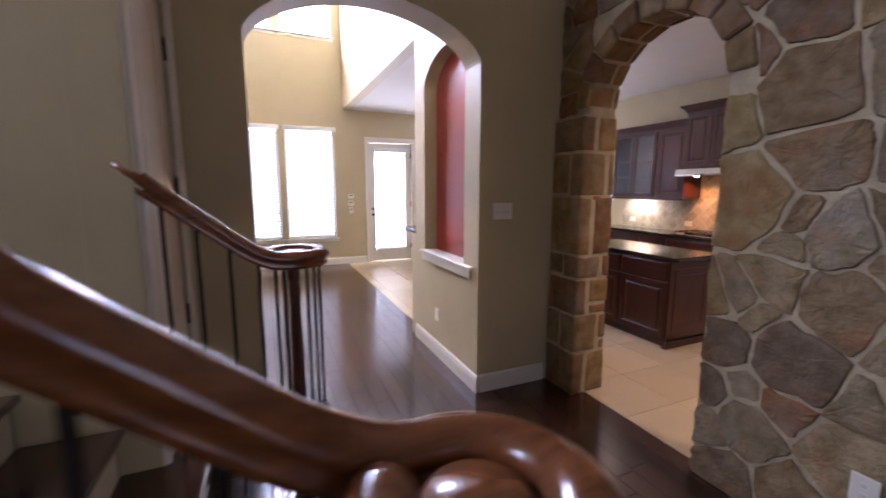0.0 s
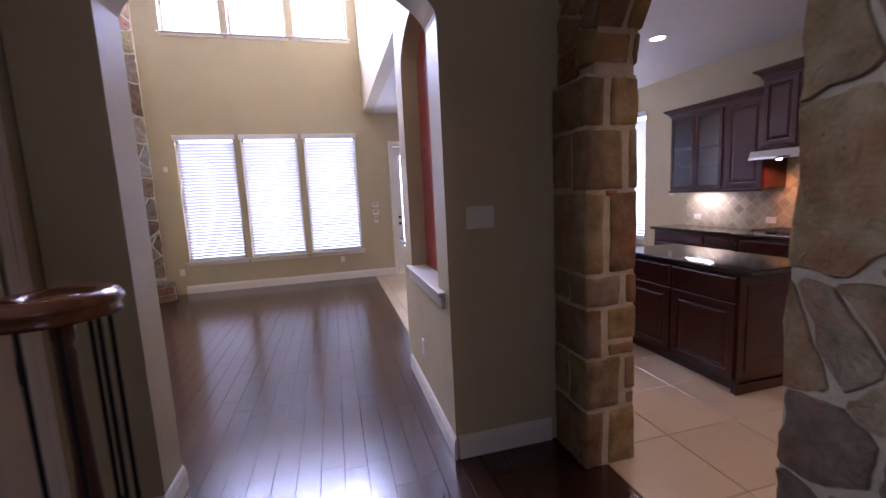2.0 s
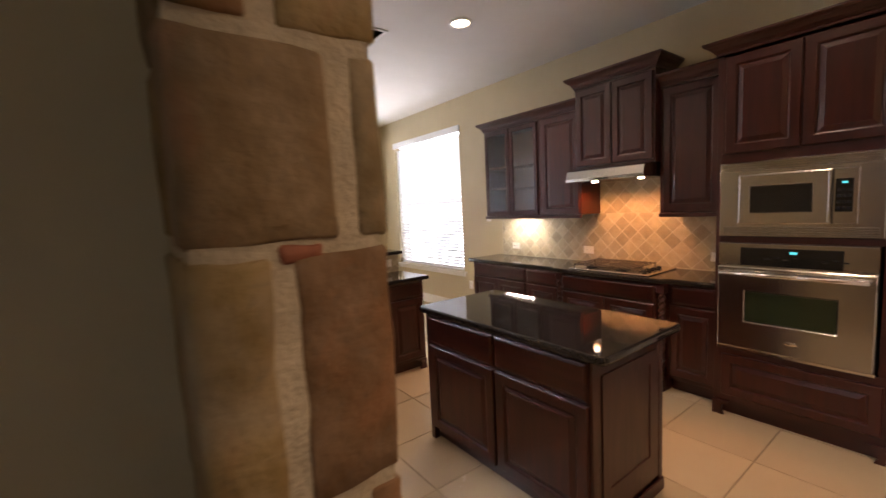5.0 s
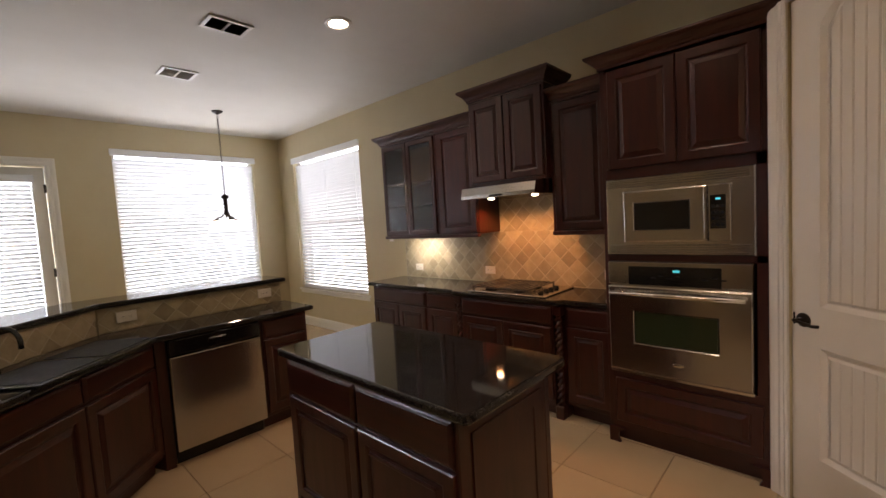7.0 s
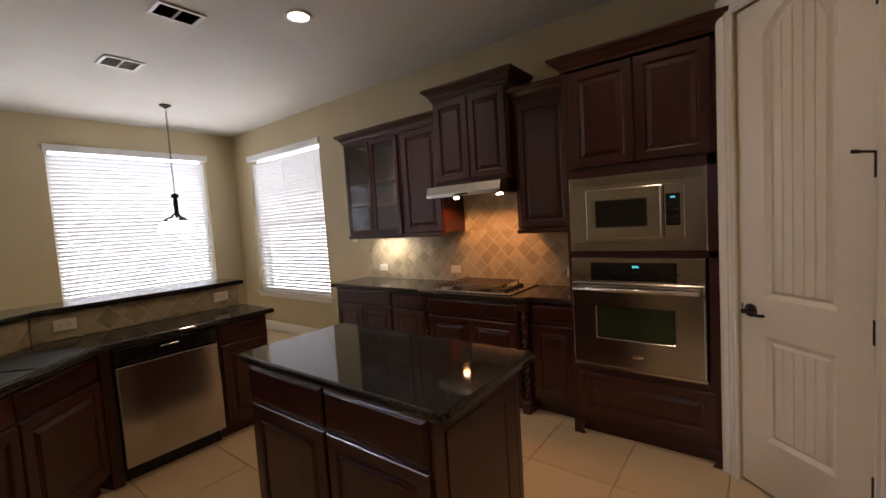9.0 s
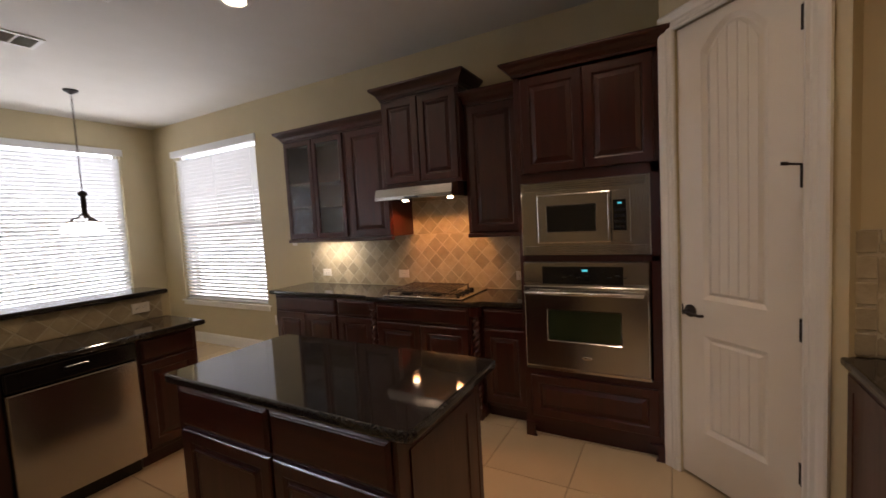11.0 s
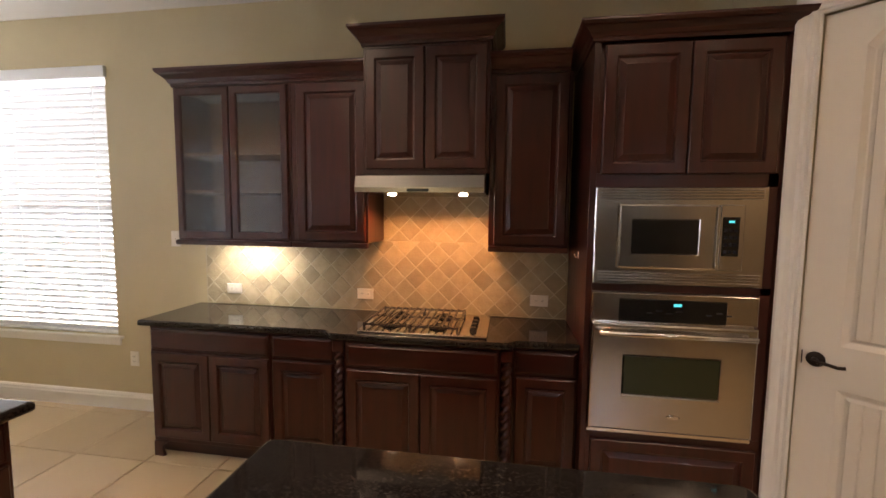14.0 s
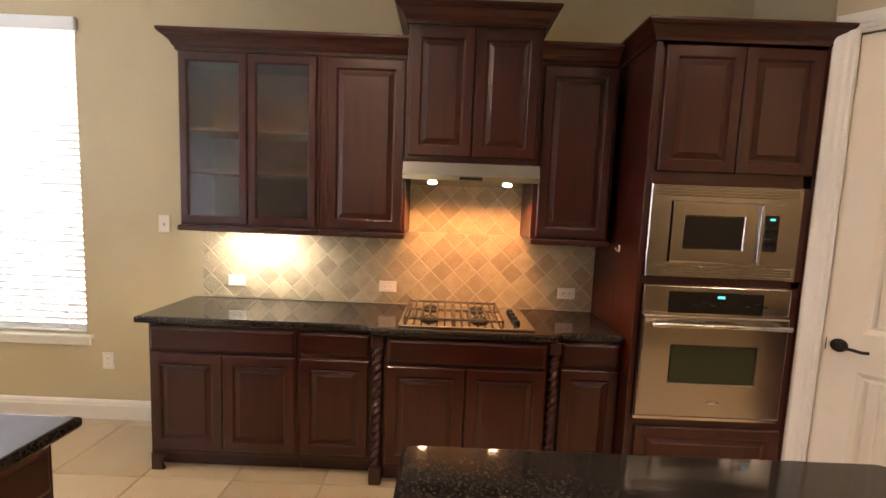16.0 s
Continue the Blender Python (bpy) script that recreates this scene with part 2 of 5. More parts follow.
HEARTHSTONE = stone_material("fireplace stone", [(0.36, 0.32, 0.23), (0.27, 0.19, 0.11), (0.38, 0.34, 0.26), (0.20, 0.13, 0.085), (0.34, 0.32, 0.27), (0.34, 0.28, 0.13), (0.37, 0.33, 0.24), (0.33, 0.30, 0.23), (0.28, 0.22, 0.15), (0.24, 0.17, 0.11), (0.36, 0.33, 0.28), (0.32, 0.28, 0.20), (0.34, 0.29, 0.20), (0.30, 0.14, 0.08)], relief=0.009)
COLUMNSTONE = stone_material("column stone", [(0.35, 0.235, 0.10), (0.28, 0.195, 0.10), (0.37, 0.255, 0.115), (0.24, 0.14, 0.07), (0.31, 0.225, 0.12), (0.27, 0.18, 0.09)], relief=0.0045)
PLANK = material("dark hardwood", (0.060, 0.022, 0.012), (0.032, 0.012, 0.008), rough=0.20, scale=5, fine=40, stretch=(9, 0.6, 1), bump=0.006, spread=0.35, coat=0.5, rough_var=0.02, contrast=0.6)
TILE = material("beige floor tile", (0.56, 0.44, 0.28), (0.53, 0.41, 0.26), rough=0.24, scale=3.5, bump=0.06, fine=30, spread=0.06, contrast=0.5)
GROUT = material("floor grout", (0.40, 0.31, 0.20), (0.35, 0.27, 0.17), rough=0.9, scale=30, bump=0.3)
BED = material("dark joint filler", (0.016, 0.008, 0.006), (0.024, 0.012, 0.008), rough=0.7, scale=30, bump=0.1)
WOOD = material("cherry cabinet wood", (0.055, 0.0088, 0.0048), (0.024, 0.0046, 0.0030), rough=0.33, scale=4, fine=30, stretch=(7, 7, 0.7), bump=0.015, coat=0.12, contrast=0.55)
WOODH = material("cherry cabinet wood, level grain", (0.055, 0.0088, 0.0048), (0.024, 0.0046, 0.0030), rough=0.33, scale=4, fine=30, stretch=(0.7, 7, 7), bump=0.015, coat=0.12, contrast=0.55)
INSIDE = material("cabinet inside", (0.20, 0.10, 0.06), (0.16, 0.08, 0.045), rough=0.6, scale=5, bump=0.05)
GRANITE = material("black granite", (0.008, 0.007, 0.007), (0.034, 0.028, 0.024), rough=0.055, scale=120, bump=0.0, contrast=0.25, rough_var=0.02)
STEEL = material("brushed steel", (0.52, 0.495, 0.46), (0.47, 0.445, 0.41), rough=0.19, metal=1.0, scale=3, fine=60, stretch=(0.5, 20, 40), bump=0.0, rough_var=0.03, contrast=0.8)
CHROME = material("bright steel", (0.70, 0.66, 0.60), rough=0.16, metal=1.0, scale=20, bump=0.0)
BLACK = material("black enamel", (0.010, 0.010, 0.010), rough=0.15, scale=20, bump=0.0)
IRON = material("wrought iron", (0.012, 0.011, 0.012), (0.022, 0.020, 0.020), rough=0.45, metal=0.6, scale=30, bump=0.3)
BRONZE = material("dark bronze", (0.018, 0.012, 0.009), (0.03, 0.02, 0.015), rough=0.4, metal=0.7, scale=30, bump=0.1)
RAILWOOD = material("polished handrail wood", (0.24, 0.080, 0.026), (0.105, 0.033, 0.012), rough=0.20, scale=5, fine=40, stretch=(1.2, 9, 9), bump=0.06, coat=0.5, contrast=0.5)
NEWEL = material("dark newel wood", (0.10, 0.028, 0.012), (0.055, 0.016, 0.008), rough=0.3, scale=5, fine=40, stretch=(9, 9, 0.8), bump=0.06, coat=0.3)
PLATE = material("white plastic", (0.74, 0.70, 0.62), rough=0.4, scale=10, bump=0.0)
SPLASH = material("tumbled travertine", (0.44, 0.37, 0.24), (0.33, 0.27, 0.17), rough=0.55, scale=16, bump=0.5, fine=70, spread=0.22, contrast=0.5, distance=0.006)
SPLASHGROUT = material("pale splash grout", (0.52, 0.46, 0.33), (0.46, 0.40, 0.28), rough=0.9, scale=30, bump=0.4)
RISER = material("painted riser", (0.66, 0.60, 0.50), rough=0.5, scale=6, bump=0.05)
FIREBOX = material("sooty firebox", (0.03, 0.028, 0.026), (0.015, 0.014, 0.014), rough=0.9, scale=10, bump=0.4)


def clear_glass(name, rough=0.0, tint=(1, 1, 1)):
    m = bpy.data.materials.new(name)
    m.use_nodes = True
    b = m.node_tree.nodes["Principled BSDF"]
    b.inputs["Base Color"].default_value = (*tint, 1)
    b.inputs["Transmission Weight"].default_value, b.inputs["Roughness"].default_value, b.inputs["IOR"].default_value = 1, rough, 1.45
    return m


GLASS = clear_glass("clear glass")
SEEDED = clear_glass("seeded cabinet glass", 0.15, (0.85, 0.9, 0.92))


def glow(name, colour, strength):
    m = bpy.data.materials.new(name)
    m.use_nodes = True
    b = m.node_tree.nodes["Principled BSDF"]
    b.inputs["Base Color"].default_value = (*colour, 1)
    b.inputs["Emission Color"].default_value, b.inputs["Emission Strength"].default_value = (*colour, 1), strength
    return m


BULB = glow("lit bulb", (1.0, 0.86, 0.62), 14)
SHADE = glow("lit frosted shade", (1.0, 0.93, 0.8), 3.0)
CLOCK = glow("lit clock digits", (0.05, 0.6, 0.7), 0.5)
SLAT = bpy.data.materials.new("white blind slat")
SLAT.use_nodes = True
_nt = SLAT.node_tree
_d, _t, _m = _nt.nodes.new("ShaderNodeBsdfDiffuse"), _nt.nodes.new("ShaderNodeBsdfTranslucent"), _nt.nodes.new("ShaderNodeMixShader")
_d.inputs["Color"].default_value, _t.inputs["Color"].default_value, _m.inputs[0].default_value = (0.82, 0.82, 0.8, 1), (0.85, 0.86, 0.87, 1), 0.14
_nt.links.new(_d.outputs[0], _m.inputs[1]), _nt.links.new(_t.outputs[0], _m.inputs[2])
_nt.links.new(_m.outputs[0], _nt.nodes["Material Output"].inputs["Surface"])

# ---- large structure ----
KX, BY, CZ, LZ = 5.78, 8.47, 3.06, 5.75  # kitchen wall, back wall, low and high ceilings
LIVING = [(-1.66, -0.75), (-0.645, 0.28), (0.39, 1.31)]
LOW, HIGH = (0.55, 2.69), (4.35, 5.45)
wall("wall_back", "y", BY, 0.16, -3.6, KX + 0.16, 0, LZ, PAINT,
     holes=[(a, b, *LOW) for a, b in LIVING] + [(a, b, *HIGH) for a, b in LIVING] + [(2.0, 2.90, 0, 2.46), (3.54, 5.34, 0.60, 2.71)],
     label="tan painted back wall with tall windows")
wall("wall_kitchen", "x", KX, 0.16, -2.6, BY, 0, CZ, PAINT, holes=[(6.24, 8.01, 0.60, 2.67)], label="tan painted kitchen wall behind the cabinets")
wall("wall_living_left", "x", -3.6, -0.16, 2.75, BY + 0.16, 0, LZ, PAINT, label="tan painted living room side wall")
wall("wall_arch", "y", 2.61, 0.24, -0.40, 1.385, 0, LZ, PAINT, arch=(-0.08, 1.384, 0, 2.39, 0.31), label="tan painted wall with a wide arched opening", flat=True)
wall("wall_living_front", "y", 2.61, 0.24, -3.76, -0.56, 0, LZ, PAINT, label="tan painted wall beside the stairs")
setting(part("wall_thick", boxed(1.515, 2.292, 2.61, 3.95, 0, CZ), PAINT), "thick tan painted wall between living room and kitchen", "wall")
wall("wall_niche", "x", 1.385, 0.13, 2.61, 3.95, 0, CZ, PAINT, arch=(2.74, 3.70, 0.93, 2.42, 0.26), label="tan painted wall with an arched niche")
setting(part("niche_back", boxed(1.508, 1.514, 2.72, 3.72, 0.9, 2.72), RED), "red painted back of the arched niche", "wall")
setting(part("wall_upper", boxed(1.49, 1.65, 2.615, BY - 0.001, CZ - 0.001, LZ), PAINT), "tan painted upper wall above the kitchen edge", "wall")
setting(part("ceiling", box(boxed(1.651, KX + 0.16, 2.612, BY, CZ, CZ + 0.1), 2.075, KX + 0.16, -2.6, 2.611, CZ, CZ + 0.1), CEIL), "flat off-white painted kitchen ceiling", "ceiling")
setting(part("ceiling_living", boxed(-3.76, 1.65, 2.61, BY + 0.16, LZ, LZ + 0.1), CEIL), "high off-white living room ceiling", "ceiling")
setting(part("ceiling_hall", boxed(-4.3, 2.34, -2.76, 2.609, LZ, LZ + 0.1), CEIL), "high off-white painted hall ceiling", "ceiling")
setting(part("wall_hall_upper", boxed(2.07, 2.34, -2.6, 2.609, CZ + 0.101, LZ), PAINT), "tan painted upper hall wall", "wall")
setting(part("wall_hall_header", boxed(1.49, 2.07, 2.612, 2.74, CZ, LZ), PAINT), "tan painted upper hall wall above the switch", "wall")
# the glazed hole is added, to let the hall fill in
wall("wall_hall_front", "y", -2.6, -0.16, -4.2, KX + 0.16, 0, LZ, PAINT, holes=[(-0.2, 0.9, 0.4, 2.45)], label="tan painted front wall with an added glazed entry")
# unseen wall, added to keep the hall fill off the stair wall
setting(part("wall_foyer", boxed(-4.2, -0.55, 0.12, 0.27, 0, 3.3), PAINT), "unseen tan wall added to shade the stairs", "wall")
wall("wall_hall_left", "x", -4.2, -0.16, -2.6, 2.6, 0, LZ, PAINT, holes=[(0.45, 1.5, 3.5, 5.1)], label="tan painted hall end wall")
setting(part("subfloor", boxed(-4.3, KX + 0.16, -2.76, BY + 0.16, -0.12, -0.012), GROUT), "grey-brown bed under the floors", "floor")
setting(part("ground", boxed(-60, 60, -60, 60, -0.3, -0.2), material("dry lawn", (0.10, 0.12, 0.05), (0.15, 0.13, 0.07), rough=0.95, scale=2, bump=0.4)), "plain lawn outside the house", "ground")

# unseen overhang, its depth set to cut the sun to a sliver
setting(part("eaves", box(boxed(-4.0, KX + 0.8, BY + 0.162, BY + 0.50, LZ, LZ + 0.15), -4.0, KX + 0.8, BY + 0.50, BY + 0.53, LZ - 0.04, LZ + 0.17), TRIM), "unseen white overhang added to trim sun in the back windows", "eaves")

# ---- openings ----


def blind_parts(ob, w, z0, z1, tilt=-49, pitch=0.0485, slat=0.054):
    """A closed-up slatted blind in local x, hung in the plane y = 0, its room side towards -y."""
    part("valance", boxed(-0.022, w + 0.022, -0.072, -0.047, z1 - 0.075, z1 + 0.012, 0.006, 2), SLAT, ob)
    part("head_rail", boxed(0.004, w - 0.004, -0.042, 0.03, z1 - 0.06, z1 - 0.004, 0.004), SLAT, ob)
    part("bottom_rail", boxed(0.006, w - 0.006, -0.026, 0.026, z0 + 0.004, z0 + 0.022, 0.006), SLAT, ob)
    base = boxed(0.006, w - 0.006, -slat / 2, slat / 2, -0.0014, 0.0014)
    me = None
    n = int((z1 - 0.075 - z0 - 0.03) / pitch)
    for k in range(n):
        z = z0 + 0.04 + pitch * k
        if me is None:
            s = part("slat", base, SLAT, ob)
            me = s.data
        else:
            s = new("slat", me)
            s.parent = ob
        s.matrix_basis = pose(0, 0, z, tilt + random.uniform(-0.8, 0.8), 0, 0)
    for x in (0.14, w / 2, w - 0.14):
        part("ladder_cord", boxed(x - 0.0015, x + 0.0015, -0.027, -0.024, z0 + 0.02, z1 - 0.07), SLAT, ob)


def window(name, axis, a, b, z0, z1, m, label, mull=False, blind=True, rail=True, sill=True, slats=()):
    """A framed window; m carries local x along the wall, y into it, from the room's face at y = 0."""
    w = b - a
    ob = thing(name, label, "window", kind="structure", m=m)
    fr = bmesh.new()
    loft_rect(fr, [(i, w - i, z0 + i, z1 - i, y) for i, y in ((0.0, 0.10), (0.0, 0.14), (0.045, 0.14), (0.045, 0.10), (0.0, 0.10))], cap=False)
    if mull:
        box(fr, w / 2 - 0.03, w / 2 + 0.03, 0.10, 0.14, z0 + 0.045, z1 - 0.045)
    if rail:
        zm = (z0 + z1) / 2
        for p, q in ([(0.045, w / 2 - 0.03), (w / 2 + 0.03, w - 0.045)] if mull else [(0.045, w - 0.045)]):
            box(fr, p, q, 0.10, 0.14, zm - 0.012, zm + 0.012)
    part("window_frame", fr, TRIM, ob)
    part("pane", boxed(0.04, w - 0.04, 0.118, 0.122, z0 + 0.04, z1 - 0.04), GLASS, ob).visible_shadow = False
    if sill:
        part("window_sill", boxed(-0.05, w + 0.05, -0.035, 0.10, z0 - 0.025, z0 - 0.001, 0.006, 2), TRIM, ob)
        part("apron", boxed(-0.03, w + 0.03, -0.016, -0.001, z0 - 0.075, z0 - 0.027, 0.004), TRIM, ob)
    if blind:
        bl = thing("window_blind", "white slatted blind, lowered and nearly closed", "blind", "window blinds", m=m @ pose(0, 0.045, 0))
        blind_parts(bl, w, z0, z1, *slats)
    return ob


k = 0
for a, b in LIVING:
    k += 1
    window(f"window_{k}", "y", a, b, *LOW, pose(a, BY, 0), "tall white-framed living room window", slats=(-47, 0.0515, 0.057))
for a, b in LIVING:
    k += 1
    window(f"window_{k}", "y", a, b, *HIGH, pose(a, BY, 0), "high white-framed clerestory window", blind=False, rail=False)
window("window_7", "y", 3.54, 5.34, 0.60, 2.71, pose(3.54, BY, 0), "wide white-framed dining window")
window("window_8", "x", 6.24, 8.01, 0.60, 2.67, pose(KX, 8.01, 0, 0, 0, -90), "wide white-framed kitchen window")
# added entry glass, out of view, for the hall fill lamp
window("window_9", "y", -0.2, 0.9, 0.4, 2.45, pose(0.9, -2.6, 0, 0, 0, 180), "added front entry glass, unseen, for hall fill light", blind=False)
# unseen window, added where the stairwell lamp shines in
window("window_10", "x", 0.45, 1.5, 3.5, 5.1, pose(-4.2, 0.45, 0, 0, 0, 90), "unseen high stairwell window, place assumed", blind=False)


def casing(parent, w, h, y=0.0, width=0.095, m=None):
    """Fluted trim round a door opening of width w and height h, on the face y."""
    prof = [(0, 0), (0, -0.012), (0.010, -0.018), (0.022, -0.012), (0.034, -0.018), (0.050, -0.014), (0.066, -0.020), (0.084, -0.022), (width, -0.018), (width, 0)]
    bm = bmesh.new()
    rows = [[bm.verts.new(p) for p in ((-o, y + d, 0), (-o, y + d, h + o), (w + o, y + d, h + o), (w + o, y + d, 0))] for o, d in prof]
    for a, b in zip(rows, rows[1:]):
        for i in range(3):
            bm.faces.new((a[i], a[i + 1], b[i + 1], b[i]))
    for i in (0, 3):
        bm.faces.new([r[i] for r in rows])
    return part("casing", bm, TRIM, parent)


def hinge(parent, x, z, y):
    bm = cyl(bmesh.new(), (x, y - 0.007, z - 0.05), (x, y - 0.007, z + 0.05), 0.0075)
    box(bm, x - 0.016, x + 0.016, y - 0.004, y - 0.001, z - 0.05, z + 0.05)
    return part("hinge", bm, BRONZE, parent)


def lever(parent, x, z, y, way=1):
    bm = lathe(bmesh.new(), [(0.034, 0), (0.034, 0.008), (0.026, 0.014), (0.013, 0.018), (0.012, 0.045)], n=20)
    bmesh.ops.transform(bm, matrix=pose(x, y, z, 90, 0, 0), verts=bm.verts)
    arm = [(x + way * d, y - 0.048 + c, z + e) for d, c, e in ((-0.008, 0, 0.002), (0.02, -0.003, 0.0), (0.05, -0.002, -0.004), (0.08, 0.003, -0.010), (0.105, 0.006, -0.006))]
    sweep(bm, arm, [(0.010 * math.cos(i * math.pi / 4), 0.008 * math.sin(i * math.pi / 4)) for i in range(8)])
    box(bm, x - way * 0.05, x - way * 0.046, y - 0.006, y - 0.001, z - 0.03, z + 0.03)
    return part("door_handle", bm, BRONZE, parent, "dark bronze lever handle")


def arched_panel_door(parent, w, h, t=0.038):
    """A two-panel plank-groove door; the upper panel has a bowed head. Front at y = 0, looking to -y."""
    px0, px1 = 0.138, w - 0.147
    def outline(x0, x1, z0, z1, rise, i, n=10):
        pts = [(x0 + i, z0 + i), (x1 - i, z0 + i)]
        if rise:
            for k in range(n + 1):
                s = k / n
                pts.append((x1 - i - (x1 - x0 - 2 * i) * s, z1 - i + rise * (1 - (2 * s - 1) ** 2)))
        else:
            pts += [(x1 - i, z1 - i), (x0 + i, z1 - i)]
        return pts
    bm = bmesh.new()
    box(bm, 0, w, 0.013, t, 0, h)
    holes = [(px0, px1, 0.275, 0.815, 0.0), (px0, px1, 1.01, 2.285, 0.115)]
    box(bm, 0, px0, 0, 0.0129, 0, h), box(bm, px1, w, 0, 0.0129, 0, h)
    box(bm, px0, px1, 0, 0.0129, 0, 0.275), box(bm, px0, px1, 0, 0.0129, 0.815, 1.01)
    head = outline(px0, px1, 1.01, 2.285, 0.115, 0)[2:]
    ring = head + [(px0, h), (px1, h)]
    lo = [bm.verts.new((x, 0.0, z)) for x, z in ring]
    bm.faces.new(lo)
    body = part("door_leaf", bm, DOOR, parent)
    for x0, x1, z0, z1, rise in holes:
        bm, rows = bmesh.new(), []
        for i, d in ((0.0, 0.0), (0.005, 0.003), (0.022, 0.0125), (0.028, 0.0125), (0.040, 0.005)):
            rows.append([bm.verts.new((x, d, z)) for x, z in outline(x0, x1, z0, z1, rise, i)])
        for a, b in zip(rows, rows[1:]):
            for q in range(len(a)):
                bm.faces.new((a[q], a[(q + 1) % len(a)], b[(q + 1) % len(a)], b[q]))
        part("panel_moulding", bm, DOOR, body)
        n = 5
        iw = (x1 - x0 - 0.080) / n
        for k in range(n):
            a = x0 + 0.040 + iw * k
            top = [z1 - 0.040 + rise * (1 - (2 * ((v - x0 - 0.040) / (x1 - x0 - 0.080)) - 1) ** 2) for v in (a, a + iw)]
            bm = bmesh.new()
            outer = [(a, z0 + 0.040), (a + iw, z0 + 0.040), (a + iw, top[1]), (a, top[0])]
            inner = [(a + 0.006, z0 + 0.040), (a + iw - 0.006, z0 + 0.040), (a + iw - 0.006, top[1]), (a + 0.006, top[0])]
            ro = [bm.verts.new((x, 0.0100, z)) for x, z in outer]
            ri = [bm.verts.new((x, 0.0050, z)) for x, z in inner]
            for q in range(4):
                bm.faces.new((ro[q], ro[(q + 1) % 4], ri[(q + 1) % 4], ri[q]))
            bm.faces.new(ri)
            part("plank", bm, DOOR, body)
    return body


# pantry door in its slanted wall
PA, PB = Vector((5.158, 1.930)), Vector((4.575, 1.292))
PM = pose(PA.x, PA.y, 0, 0, 0, math.degrees(math.atan2(PB.y - PA.y, PB.x - PA.x)))
PL = (PB - PA).length
pw = bmesh.new()
for quad in ((0, 0.10, 0, CZ), (0.715, PL, 0, CZ), (0.10, 0.715, 2.475, CZ)):
    box(pw, quad[0], quad[1], 0, 0.12, quad[2], quad[3])
pwall = part("wall_pantry", pw, PAINT)
pwall.matrix_world = PM
setting(pwall, "tan painted slanted wall round the pantry door", "wall")
setting(part("wall_pantry_side", boxed(4.622, 4.75, -2.6, 1.29, 0, CZ), PAINT), "tan painted wall above the side counter", "wall")
setting(part("wall_tower_side", boxed(5.165, KX, 1.74, 1.905, 0, CZ), PAINT), "tan painted wall beside the oven tower", "wall")
pantry = thing("door_1", "closed cream two-panel pantry door with bronze lever", "door", kind="structure", m=PM @ pose(0.10, 0.0, 0))
leaf = arched_panel_door(pantry, 0.607, 2.445)
leaf.matrix_basis = pose(0.004, 0.012, 0.02)
casing(pantry, 0.615, 2.47, y=-0.001)
for z in (0.335, 0.973, 1.626, 2.262):
    hinge(pantry, 0.609, z, 0.010)
lever(pantry, 0.066, 0.955, 0.012, way=1)
part("door_stop", cyl(cyl(bmesh.new(), (0.605, -0.006, 1.672), (0.565, -0.035, 1.680), 0.005, n=8), (0.57, -0.03, 1.679), (0.55, -0.045, 1.682), 0.008, n=10), BRONZE, pantry, "bronze hinge-pin door stop")

# closet door under the stairs
wall("wall_closet", "x", -0.41, -0.15, 1.66, 2.85, 0, LZ, PAINT, holes=[(1.75, 2.43, 0, 2.40)], label="tan painted wall round the closet door")
closet = thing("door_2", "closed cream closet door with bronze lever beside stairs", "door", kind="structure", m=pose(-0.41, 1.76, 0, 0, 0, 90))
cl = arched_panel_door(closet, 0.645, 2.43)
cl.matrix_basis = pose(0.008, 0.012, -0.045)
casing(closet, 0.66, 2.39, y=-0.001)
for z in (0.26, 0.90, 1.545, 2.19):
    hinge(closet, 0.655, z, 0.010)
lever(closet, 0.075, 0.90, 0.012, way=1)

# patio door with its own blind
patio = thing("door_3", "white glazed patio door with a lowered blind", "door", kind="structure", m=pose(2.0, BY, 0))
casing(patio, 0.90, 2.46, y=-0.001)
lf = part("door_leaf", loft_rect(bmesh.new(), [(0.01 + i, 0.89 - i, 0.015 + k, 2.445 - i, y) for i, k, y in ((0.0, 0, 0.085), (0.0, 0, 0.04), (0.11, 0.22, 0.04), (0.115, 0.225, 0.05), (0.115, 0.225, 0.085), (0, 0, 0.085))], cap=False), TRIM, patio)
part("pane", boxed(0.12, 0.78, 0.064, 0.068, 0.23, 2.33), GLASS, lf).visible_shadow = False
part("door_knob", lathe(bmesh.new(), [(0.028, 0), (0.028, 0.006), (0.012, 0.012), (0.012, 0.03), (0.026, 0.045), (0.022, 0.06), (0.0001, 0.066)]), BRONZE, lf).matrix_basis = pose(0.065, 0.04, 0.99, 90, 0, 0)
part("deadbolt", lathe(bmesh.new(), [(0.028, 0), (0.026, 0.012), (0.0001, 0.016)]), BRONZE, lf).matrix_basis = pose(0.065, 0.04, 1.11, 90, 0, 0)
for z in (0.3, 1.2, 2.2):
    hinge(patio, 0.893, z, 0.035)
pb = thing("door_blind", "white slatted blind on the patio door, lowered", "blind", "window blinds", m=pose(2.0 + 0.125, BY + 0.022, 0))
blind_parts(pb, 0.65, 0.24, 2.34)

